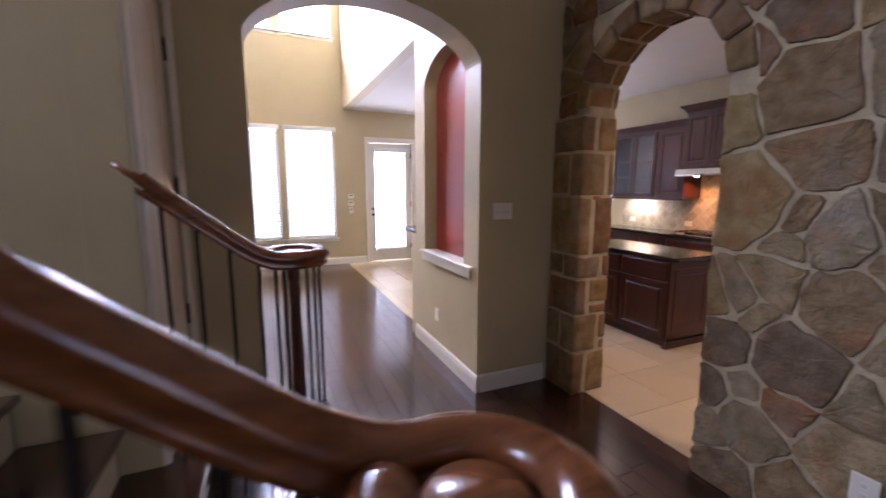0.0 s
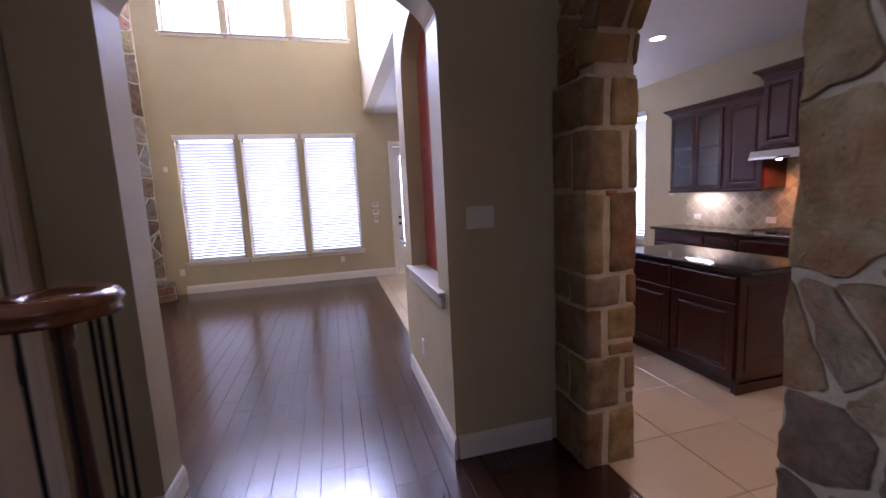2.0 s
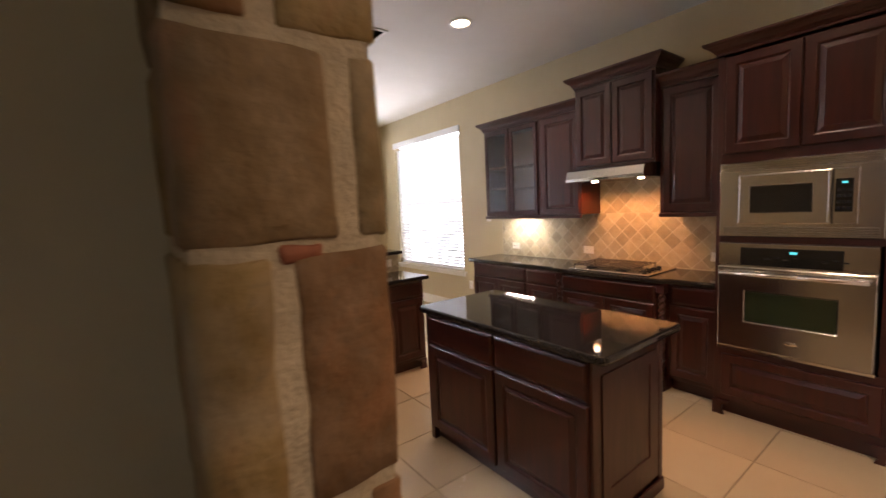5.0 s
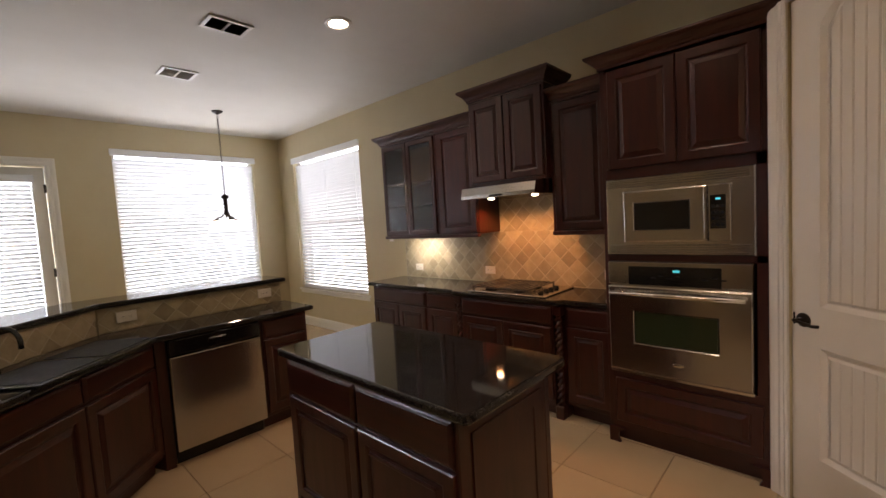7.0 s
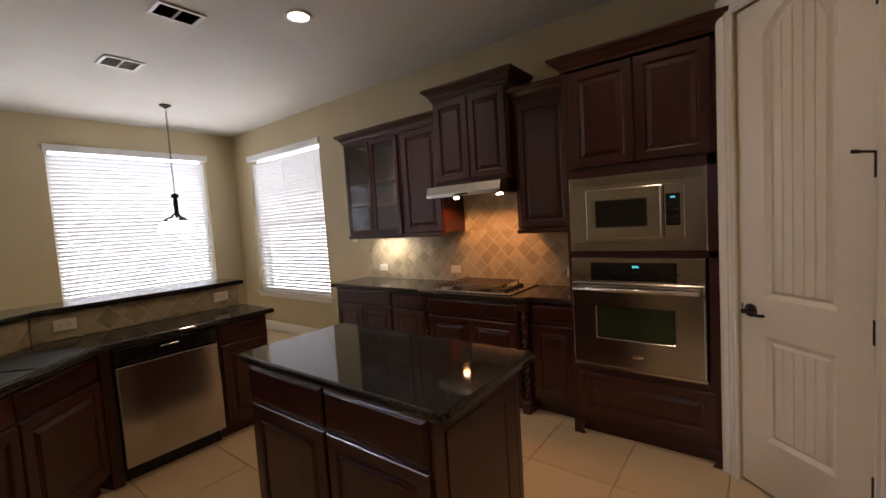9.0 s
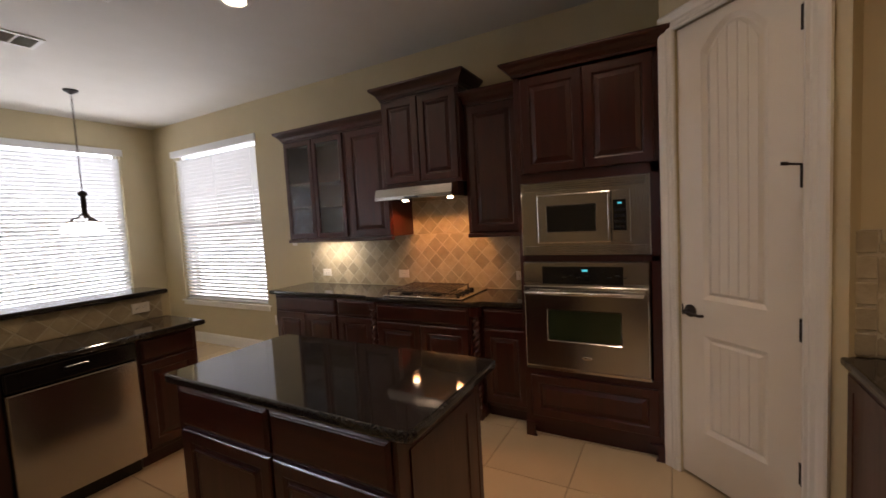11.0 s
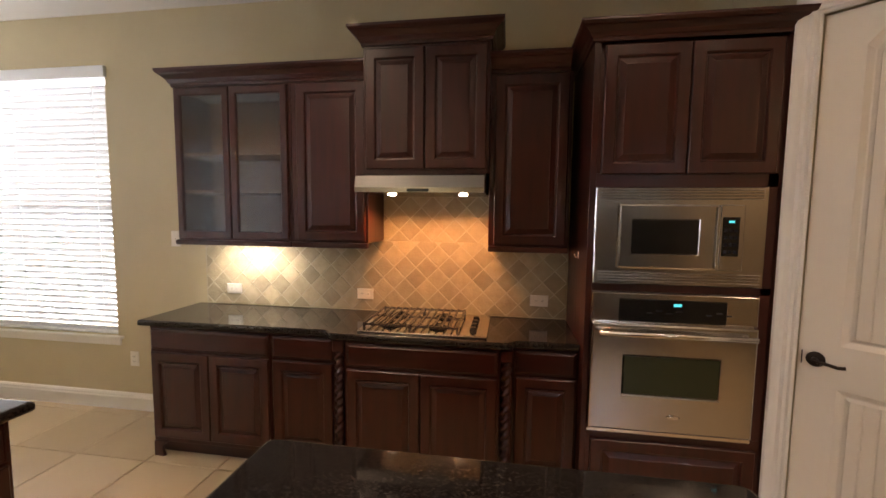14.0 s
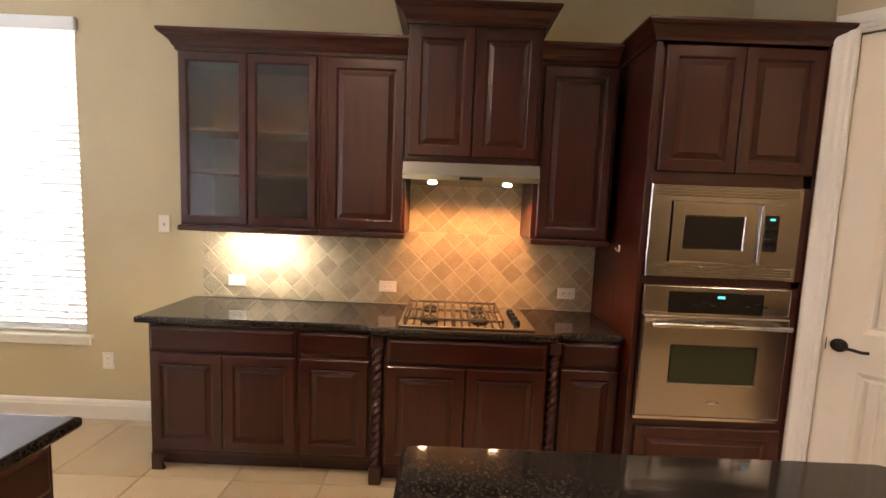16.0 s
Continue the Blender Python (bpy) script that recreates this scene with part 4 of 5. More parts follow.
BASE_X, BUMP_X = 5.262, 5.205
base_unit(5.44, 4.60, BASE_X, "cherry base cabinet with a wide drawer and two doors", feet=[(0.004, 1)])
base_unit(4.60, 4.185, BASE_X, "cherry base cabinet with one drawer over one door", doors=1, feet=[])
base_unit(4.105, 3.215, BUMP_X, "cherry cooktop cabinet standing forward of its neighbours")
base_unit(3.145, 2.792, BASE_X, "narrow cherry base cabinet beside the oven tower", doors=1)
twist_post(4.145, BASE_X - 0.03, "rope-carved cherry post beside the cooktop cabinet")
twist_post(3.18, BASE_X - 0.03, "rope-carved cherry post beside the cooktop cabinet")
for y0, y1 in ((4.185, 4.105), (3.215, 3.145)):
    ob = kitchen("cabinet_filler", "cherry filler panel behind a rope post", "panel", BASE_X, y0, group="fillers")
    part("panel", boxed(0.001, y0 - y1 - 0.001, 0.0, KX - BASE_X, 0.0, 0.862), WOOD, ob)


def counter_edge(outline, z0, z1, bevel=0.012):
    bm = extruded(bmesh.new(), outline, z0, z1)
    bmesh.ops.recalc_face_normals(bm, faces=bm.faces)
    es = [e for e in bm.edges if abs(e.verts[0].co.z - e.verts[1].co.z) < 1e-6]
    bmesh.ops.bevel(bm, geom=es, offset=bevel, segments=3, affect="EDGES", profile=0.5)
    return bm


run = [(5.775, 5.495), (5.228, 5.495), (5.228, 4.245)]
run += [(5.228 - 0.055 * (1 - math.cos(math.pi * i / 8)) / 2, 4.245 - 0.07 * i / 8) for i in range(1, 9)]
run += [(5.173 + 0.055 * (1 - math.cos(math.pi * i / 8)) / 2, 3.19 - 0.07 * i / 8) for i in range(9)]
run += [(5.228, 2.796), (5.775, 2.796)]
tagged(part("countertop", counter_edge(run, 0.866, 0.905), GRANITE), "polished black granite countertop on the base cabinets", "countertop")

# cooktop
GRATE = material("worn cast iron", (0.34, 0.31, 0.28), (0.20, 0.18, 0.16), rough=0.24, metal=0.8, scale=30, bump=0.1)
hob = thing("gas_cooktop", "steel gas cooktop with black iron grates set in granite", "cooktop", m=pose(5.48, 3.665, 0.905))
part("tray", boxed(-0.255, 0.255, -0.375, 0.375, 0.001, 0.014, 0.005, 2), CHROME, hob, "polished steel tray")
for bx, by in ((-0.12, 0.21), (0.13, 0.21), (-0.12, -0.08), (0.13, -0.08)):
    bn = part("burner", lathe(bmesh.new(), [(0.055, 0.012), (0.055, 0.022), (0.036, 0.024), (0.036, 0.034), (0.0001, 0.036)], (bx, by, 0)), BLACK, hob, smooth=False)
for gy0, gy1 in ((0.075, 0.345), (-0.205, 0.065)):
    bm = bmesh.new()
    for k in range(7):
        y = gy0 + (gy1 - gy0) * k / 6
        box(bm, -0.215, 0.225, y - 0.005, y + 0.005, 0.040, 0.052)
    for x in (-0.215, -0.0, 0.215):
        box(bm, x - 0.005, x + 0.005, gy0, gy1, 0.036, 0.048)
    for x in (-0.21, 0.215):
        for y in (gy0, gy1):
            box(bm, x - 0.006, x + 0.006, y - 0.006, y + 0.006, 0.012, 0.04)
    part("grate", bm, GRATE, hob, "cast iron grate")
for k in range(4):
    part("knob", lathe(bmesh.new(), [(0.022, 0.012), (0.021, 0.020), (0.016, 0.036), (0.0001, 0.038)], (-0.15 + 0.085 * k, -0.29, 0)), BLACK, hob, "black control knob")

# upper cabinets
UX = 5.45


def upper_unit(y_left, y_right, face_x, z0, z1, label, doors, glass=False):
    w, d = y_left - y_right, KX - face_x
    ob = kitchen("wall_cabinet", label, "cabinet", face_x, y_left, group="wall cabinets")
    if not glass:
        part("body", boxed(0.0005, w - 0.0005, 0, d, z0, z1, 0.002), WOOD, ob)
    else:
        carcass(ob, 0.0005, w - 0.0005, 0, d, z0, z1)
        part("lining", boxed(0.02, w - 0.02, d - 0.012, d - 0.008, z0 + 0.02, z1 - 0.02), INSIDE, ob)
        for zs in (z0 + 0.31, z0 + 0.555):
            part("shelf", boxed(0.02, w - 0.02, 0.03, d - 0.014, zs, zs + 0.018), INSIDE, ob)
    for a, b in doors:
        if not glass:
            panel_door(ob, a, b, z0 + 0.012, z1 - 0.012)
            continue
        door = part("door", loft_rect(bmesh.new(), [(a + i, b - i, z0 + 0.012 + i, z1 - 0.012 - i, -0.02 + dd) for i, dd in ((0.05, 0.02), (0, 0.02), (0, 0.005), (0.005, 0), (0.042, 0), (0.048, 0.006), (0.05, 0.02))], cap=False), WOOD, ob)
        part("pane", boxed(a + 0.049, b - 0.049, -0.010, -0.006, z0 + 0.06, z1 - 0.06), SEEDED, door, "seeded glass pane").visible_shadow = False
    return ob


uL = upper_unit(5.365, 4.545, UX, 1.405, 2.395, "cherry wall cabinet with two seeded glass doors and empty shelves", [(0.012, 0.400), (0.406, 0.800)], glass=True)
uM = upper_unit(4.545, 4.045, UX, 1.405, 2.395, "cherry wall cabinet with one raised-panel door", [(0.04, 0.485)])
uR = upper_unit(3.305, 2.845, UX, 1.405, 2.395, "narrow cherry wall cabinet with one tall door", [(0.03, 0.44)])
crown(uL, 0, 0.82, 0, 2.395, 0.10, 0.075, True, False)
crown(uM, 0, 0.50, 0, 2.395, 0.10, 0.075, False, False)
crown(uR, 0, 0.44, 0, 2.395, 0.10, 0.075, False, False)
for u, w, l in ((uL, 0.82, True), (uM, 0.50, False), (uR, 0.46, False)):
    part("light_rail", boxed(-0.008 if l else 0, w, -0.026, 0.018, 1.372, 1.405, 0.008, 2), WOODH, u)
hoodcab = kitchen("wall_cabinet", "tall cherry cabinet above the steel range hood", "cabinet", 5.375, 4.045, group="wall cabinets")
part("body", boxed(0.0, 0.74, 0, KX - 5.375, 1.825, 2.555, 0.002), WOOD, hoodcab)
panel_door(hoodcab, 0.018, 0.366, 1.85, 2.535)
panel_door(hoodcab, 0.374, 0.722, 1.85, 2.535)
crown(hoodcab, 0, 0.74, 0, 2.555, 0.10, 0.075, True, True)

# range hood
hood = kitchen("range_hood", "brushed steel range hood with two lit bulbs", "range hood", 5.30, 4.04)
bm = bmesh.new()
prof = [(0.48, 1.822), (0.03, 1.822), (-0.075, 1.80), (-0.095, 1.735), (-0.095, 1.708), (0.48, 1.708)]
extruded(bm, prof, 0, 0.72)
bmesh.ops.transform(bm, matrix=Matrix(((0, 0, 1, 0), (1, 0, 0, 0), (0, 1, 0, 0), (0, 0, 0, 1))), verts=bm.verts)
part("canopy", bm, STEEL, hood)
part("control_strip", boxed(0.30, 0.42, -0.1, -0.09, 1.712, 1.728), BLACK, hood, "black control strip")
for bx in (0.15, 0.585):
    part("bulb", lathe(bmesh.new(), [(0.0001, 1.698), (0.022, 1.700), (0.028, 1.708)], (bx, 0.14, 0)), BULB, hood, "round lit bulb")

# oven tower
TX, TL, TR = 5.16, 2.792, 1.915
TW = TL - TR
tower = kitchen("oven_tower", "tall cherry cabinet holding microwave and wall oven", "cabinet", TX, TL)
carcass(tower, 0, TW, 0, KX - TX, 0.10, 2.43, t=0.03)
part("rail", boxed(0.03, TW - 0.03, 0.0, 0.02, 1.732, 1.80), WOODH, tower)
part("rail", boxed(0.03, TW - 0.03, 0.0, 0.02, 1.215, 1.252), WOODH, tower)
part("rail", boxed(0.03, TW - 0.03, 0.0, 0.02, 0.13, 0.49), WOODH, tower)
part("rail", boxed(0.03, TW - 0.03, 0.0, 0.02, 2.40, 2.43), WOODH, tower)
part("stile", boxed(0.803, TW - 0.03, 0.0, 0.02, 0.491, 2.40), WOOD, tower)
part("stile", boxed(0.03, 0.06, 0.0, 0.02, 1.801, 2.40), WOOD, tower)
part("stile", boxed(TW / 2 - 0.02, TW / 2 + 0.02, 0.0, 0.02, 1.801, 2.40), WOOD, tower)
part("toe_kick", boxed(0.01, TW - 0.01, 0.05, KX - TX, 0, 0.10), WOODH, tower)
part("deck", boxed(0.03, TW - 0.03, 0.02, 0.5, 1.22, 1.245), INSIDE, tower)
bracket_foot(tower, 0.002, 0.0, 1)
bracket_foot(tower, TW - 0.002, 0.0, -1)
mid = TW / 2
panel_door(tower, 0.05, mid - 0.003, 1.795, 2.41)
panel_door(tower, mid + 0.003, TW - 0.05, 1.795, 2.41)
panel_door(tower, 0.05, TW - 0.05, 0.15, 0.44, name="drawer_front")
crown(tower, 0, TW, 0, 2.43, 0.085, 0.075, True, True, depth=0.6)

micro = kitchen("microwave_oven", "built-in steel microwave with a ribbed trim frame", "microwave", TX, 2.765)
W = 0.775
part("trim_frame", loft_rect(bmesh.new(), [(x, W - x, 1.253 + z, 1.732 - z, y) for x, z, y in ((0, 0, 0), (0, 0, -0.018), (0.006, 0.006, -0.024), (0.105, 0.085, -0.024), (0.108, 0.088, 0.0))], cap=False), STEEL, micro)
for zb in (1.268, 1.672):
    for k in range(4):
        part("rib", boxed(0.02, W - 0.02, -0.033, -0.022, zb + 0.014 * k, zb + 0.014 * k + 0.008, 0.003), STEEL, micro)
part("housing", boxed(0.105, W - 0.09, -0.012, 0.38, 1.33, 1.652, 0.004), STEEL, micro)
mdoor = part("door", loft_rect(bmesh.new(), [(0.112 + i, 0.560 - j, 1.335 + k, 1.648 - k, y) for i, j, k, y in ((0, 0, 0, -0.012), (0, 0, 0, -0.036), (0.008, 0.008, 0.008, -0.040), (0.058, 0.082, 0.070, -0.040), (0.063, 0.087, 0.075, -0.034))]), STEEL, micro)
part("window", boxed(0.176, 0.472, -0.0365, -0.0345, 1.411, 1.572, 0.0), BLACK, mdoor, "dark microwave window")
part("handle", boxed(0.545, 0.559, -0.054, -0.036, 1.345, 1.638, 0.004, 2), STEEL, mdoor, "slim vertical grip along the door edge")
mpan = part("control_panel", boxed(0.564, 0.670, -0.04, -0.012, 1.335, 1.648, 0.004), STEEL, micro)
part("keypad", boxed(0.574, 0.648, -0.043, -0.038, 1.405, 1.590, 0.003), BLACK, mpan, "black glass keypad")
part("clock", boxed(0.600, 0.624, -0.0445, -0.0425, 1.563, 1.574), CLOCK, mpan, "lit cyan clock")
for r in range(4):
    for c in range(3):
        part("key", boxed(0.582 + 0.021 * c, 0.597 + 0.021 * c, -0.0438, -0.0425, 1.418 + 0.034 * r, 1.434 + 0.034 * r), IRON, mpan)

oven = kitchen("wall_oven", "built-in steel wall oven with bar handle and window", "oven", TX, 2.765)
W = 0.765
part("housing", boxed(0.006, W - 0.006, -0.012, 0.5, 0.487, 1.212, 0.003), STEEL, oven)
opan = part("control_panel", boxed(0.002, W - 0.002, -0.032, -0.012, 1.068, 1.212, 0.006, 2), STEEL, oven)
part("display", boxed(0.130, 0.622, -0.036, -0.031, 1.070, 1.184, 0.003), BLACK, opan, "black glass display")
part("clock", boxed(0.382, 0.418, -0.0375, -0.0355, 1.152, 1.166), CLOCK, opan, "lit cyan clock")
for k in range(7):
    part("key", boxed(0.26 + 0.045 * k + (0.09 if k > 3 else 0), 0.285 + 0.045 * k + (0.09 if k > 3 else 0), -0.0372, -0.0355, 1.112 + 0.012 * (k % 2), 1.119 + 0.012 * (k % 2)), IRON, opan)
odoor = part("door", loft_rect(bmesh.new(), [(0.004 + i, W - 0.004 - i, 0.512 + k, 1.058 - m_, y) for i, k, m_, y in ((0, 0, 0, -0.012), (0, 0, 0, -0.040), (0.008, 0.008, 0.008, -0.046), (0.150, 0.180, 0.152, -0.046), (0.158, 0.188, 0.160, -0.038))]), STEEL, oven)
# a greenish reflection is put into the dark glass colour
part("window", boxed(0.163, W - 0.163, -0.0435, -0.038, 0.702, 0.896, 0.002), material("oven glass, green reflection tint", (0.022, 0.030, 0.014), rough=0.06, scale=10, bump=0.0), odoor, "dark oven window")
part("handle", cyl(cyl(cyl(bmesh.new(), (0.03, -0.088, 1.018), (W - 0.03, -0.088, 1.018), 0.0135), (0.06, -0.088, 1.018), (0.06, -0.04, 1.018), 0.010), (W - 0.06, -0.088, 1.018), (W - 0.06, -0.04, 1.018), 0.010), CHROME, odoor, smooth=True)
bm = bmesh.new()
bmesh.ops.create_uvsphere(bm, u_segments=16, v_segments=8, radius=1, matrix=pose(W / 2 + 0.02, -0.046, 0.597) @ Matrix.Diagonal((0.034, 0.004, 0.012, 1)))
part("badge", bm, CHROME, odoor, "oval chrome badge", smooth=True)
part("bottom_trim", boxed(0.0, W, -0.030, -0.012, 0.487, 0.508, 0.003), CHROME, oven)

# island
IX0, IX1, IY0, IY1 = 3.455, 4.075, 2.645, 3.865
island = kitchen("kitchen_island", "dark cherry kitchen island with drawers and doors", "island", IX0, IY1)
IW, ID = IY1 - IY0, IX1 - IX0
part("body", boxed(0, IW, 0, ID, 0.085, 0.862, 0.003), WOOD, island)
part("toe_kick", boxed(0.02, IW - 0.03, 0.05, ID - 0.03, 0, 0.085), WOODH, island)
for cx, cy in ((IW - 0.035, 0.0), (IW - 0.035, ID - 0.035), (0, 0)):
    part("corner_post", boxed(cx - 0.003, cx + 0.038, cy - 0.003, cy + 0.038, 0, 0.862, 0.004), WOOD, island)
for a, b in ((0.045, 0.625), (0.645, 1.205)):
    slab_front(island, a, b, 0.672, 0.848)
    dd = panel_door(island, a, b, 0.105, 0.656)
    highlight_bar(dd, a + 0.085, b - 0.085, 0.575, -0.018)
side = bmesh.new()
loft_rect(side, [(i, ID - 0.04 - i, 0.12 + i, 0.83 - i, -y) for i, y in ((0.05, 0.0), (0.05, 0.006), (0.11, 0.006), (0.118, -0.004), (0.124, -0.004))])
bmesh.ops.transform(side, matrix=Matrix.Translation((IW, 0.02, 0)) @ pose(0, 0, 0, 0, 0, 90), verts=side.verts)
part("end_panel", side, WOOD, island)
part("base_moulding", boxed(IW - 0.002, IW + 0.012, -0.012, ID + 0.006, 0.0, 0.07, 0.004), WOODH, island)
iw = [(IX0 - 0.045, IY1 + 0.035), (IX0 - 0.045, IY0 - 0.085), (IX1 + 0.035, IY0 - 0.085), (IX1 + 0.035, IY1 + 0.035)]


def rounded(outline, r, n=4):
    out = []
    for i, p in enumerate(outline):
        a, b = Vector(outline[i - 1]), Vector(outline[(i + 1) % len(outline)])
        p = Vector(p)
        s, e = p + (a - p).normalized() * r, p + (b - p).normalized() * r
        for k in range(n + 1):
            t = k / n
            out.append(tuple(s * (1 - t) ** 2 + p * 2 * t * (1 - t) + e * t * t))
    return out


tagged(part("island_countertop", counter_edge(rounded(iw, 0.04), 0.866, 0.905), GRANITE), "polished black granite slab on the kitchen island", "countertop")

# peninsula with sink and raised bar
S2 = 2 ** 0.5
front = [(4.155, 4.875), (3.085, 4.875), (2.24, 4.03)]
pen = kitchen("base_cabinet", "dark cherry end cabinet of the sink peninsula", "cabinet", 3.75, 4.905, rz=0, group="base cabinets")
part("body", boxed(0.0, 0.385, 0, 0.455, 0.10, 0.862, 0.003), WOOD, pen)
part("toe_kick", boxed(0.0, 0.38, 0.06, 0.455, 0, 0.10), WOODH, pen)
panel_door(pen, 0.02, 0.365, 0.13, 0.70)
slab_front(pen, 0.02, 0.365, 0.715, 0.85)
bracket_foot(pen, 0.383, 0.012, -1)
dish = kitchen("dishwasher", "steel-fronted dishwasher with a black control panel", "dishwasher", 3.135, 4.905, rz=0)
part("body", boxed(0.002, 0.61, 0, 0.45, 0.10, 0.862), BLACK, dish)
part("door", boxed(0.006, 0.607, -0.034, 0, 0.105, 0.745, 0.008, 2), STEEL, dish, "brushed steel door")
part("control_panel", boxed(0.006, 0.607, -0.036, 0, 0.755, 0.86, 0.008, 2), BLACK, dish, "black control panel")
part("latch", boxed(0.25, 0.36, -0.046, -0.03, 0.80, 0.825, 0.005), BLACK, dish)
part("toe_kick", boxed(0.01, 0.60, 0.04, 0.4, 0, 0.10), BLACK, dish)
fill = thing("cabinet_filler", "dark cherry corner filler beside the dishwasher", "panel", "fillers", m=pose(0, 0, 0))
part("panel", extruded(bmesh.new(), [(3.133, 4.907), (3.133, 5.35), (2.90, 5.35), (3.075, 4.908)], 0.0, 0.862), WOOD, fill)
sinkcab = thing("base_cabinet", "dark cherry corner sink cabinet with two doors", "cabinet", "base cabinets", m=pose(2.21, 4.045, 0, 0, 0, 45))
L = 1.2
part("body", boxed(0, L, 0, 0.47, 0.10, 0.862, 0.003), WOOD, sinkcab)
part("toe_kick", boxed(0, L, 0.06, 0.47, 0, 0.10), WOODH, sinkcab)
for a, b in ((0.10, 0.64), (0.65, 1.19)):
    panel_door(sinkcab, a, b, 0.13, 0.70)
    slab_front(sinkcab, a, b, 0.715, 0.85)
ctop = [(4.185, 4.86), (4.185, 5.352), (2.86, 5.352), (1.80, 4.292), (2.15, 3.952), (2.28, 4.052), (3.085, 4.86)]
bm = counter_edge(ctop, 0.866, 0.905)
SINK = pose(2.63, 4.715, 0.905, 0, 0, 45)
tagged(part("peninsula_countertop", bm, GRANITE), "polished black granite countertop on the sink peninsula", "countertop")
sink = thing("kitchen_sink", "black double-bowl drop-in kitchen sink", "sink", m=SINK)
part("rim", boxed(-0.40, 0.40, -0.25, 0.19, 0.001, 0.014, 0.006, 2), BLACK, sink)
for a, b in ((-0.37, -0.015), (0.015, 0.37)):
    bm = bmesh.new()
    rr = [(a, b, -0.22, 0.12, 0.016), (a + 0.01, b - 0.01, -0.21, 0.11, 0.0145)]
    rows = [[bm.verts.new(p) for p in ((x0, y0, z), (x1, y0, z), (x1, y1, z), (x0, y1, z))] for x0, x1, y0, y1, z in rr]
    for p, q in zip(rows, rows[1:]):
        for i in range(4):
            bm.faces.new((p[i], p[(i + 1) % 4], q[(i + 1) % 4], q[i]))
    bm.faces.new(rows[-1])
    part("bowl", bm, IRON, sink)
tap = thing("kitchen_faucet", "black gooseneck faucet behind the sink", "faucet", m=SINK @ pose(-0.2, 0.16, 0.014))
part("base", lathe(bmesh.new(), [(0.028, 0), (0.028, 0.02), (0.018, 0.04), (0.014, 0.08)]), BLACK, tap)
arc = [(0, 0, 0.05), (0, 0, 0.14)] + [(0, -0.075 + 0.075 * math.cos(math.pi * i / 12), 0.15 + 0.075 * math.sin(math.pi * i / 12)) for i in range(13)] + [(0, -0.15, 0.12)]
part("spout", sweep(bmesh.new(), arc, [(0.011 * math.cos(i * math.pi / 5), 0.011 * math.sin(i * math.pi / 5)) for i in range(10)], up=(1, 0, 0)), BLACK, tap, smooth=True)

barwall = thing("bar_wall", "low tan bar wall behind the sink counter", "wall", kind="structure")
part("wall", extruded(bmesh.new(), [(4.15, 5.362), (4.15, 5.50), (2.80, 5.50), (1.39, 4.09), (1.39, 3.955), (1.46, 3.955), (2.855, 5.362)], 0, 1.076), PAINT, barwall)
bar = counter_edge([(4.19, 5.325), (4.19, 5.70), (2.72, 5.70), (1.40, 4.38), (1.40, 3.96), (1.512, 3.96), (2.872, 5.325)], 1.078, 1.115)
tagged(part("bar_top", bar, GRANITE), "raised black granite breakfast bar on its low wall", "bar top")

# pantry side counter
side_unit = thing("base_cabinet", "dark cherry base cabinet beside the pantry door", "cabinet", "base cabinets", m=pose(4.02, 1.29, 0, 0, 0, -90))
part("body", boxed(0, 2.2, 0, 0.59, 0.10, 0.862, 0.003), WOOD, side_unit)
part("toe_kick", boxed(0, 2.2, 0.06, 0.59, 0, 0.10), WOODH, side_unit)
for k in range(4):
    slab_front(side_unit, 0.02 + 0.545 * k, 0.55 + 0.545 * k, 0.712, 0.848)
    panel_door(side_unit, 0.02 + 0.545 * k, 0.55 + 0.545 * k, 0.135, 0.695)
loft = loft_rect(bmesh.new(), [(0.04 + i, 0.55 - i, 0.14 + i, 0.84 - i, -y) for i, y in ((0.0, 0.0), (0.0, 0.004), (0.05, 0.004), (0.056, -0.004), (0.06, -0.004))])
bmesh.ops.transform(loft, matrix=Matrix(((0, -1, 0, 0.0), (-1, 0, 0, 0.59), (0, 0, 1, 0), (0, 0, 0, 1))) @ Matrix.Diagonal((1, -1, 1, 1)), verts=loft.verts)
part("end_panel", loft, WOOD, side_unit)
tagged(part("side_countertop", counter_edge([(4.612, 1.31), (3.985, 1.31), (3.985, -0.9), (4.612, -0.9)], 0.866, 0.905), GRANITE), "black granite counter beside the pantry door", "countertop")

# ---- stairs ----
RAIL_Z = 1.265  # middle of the level end of the handrails


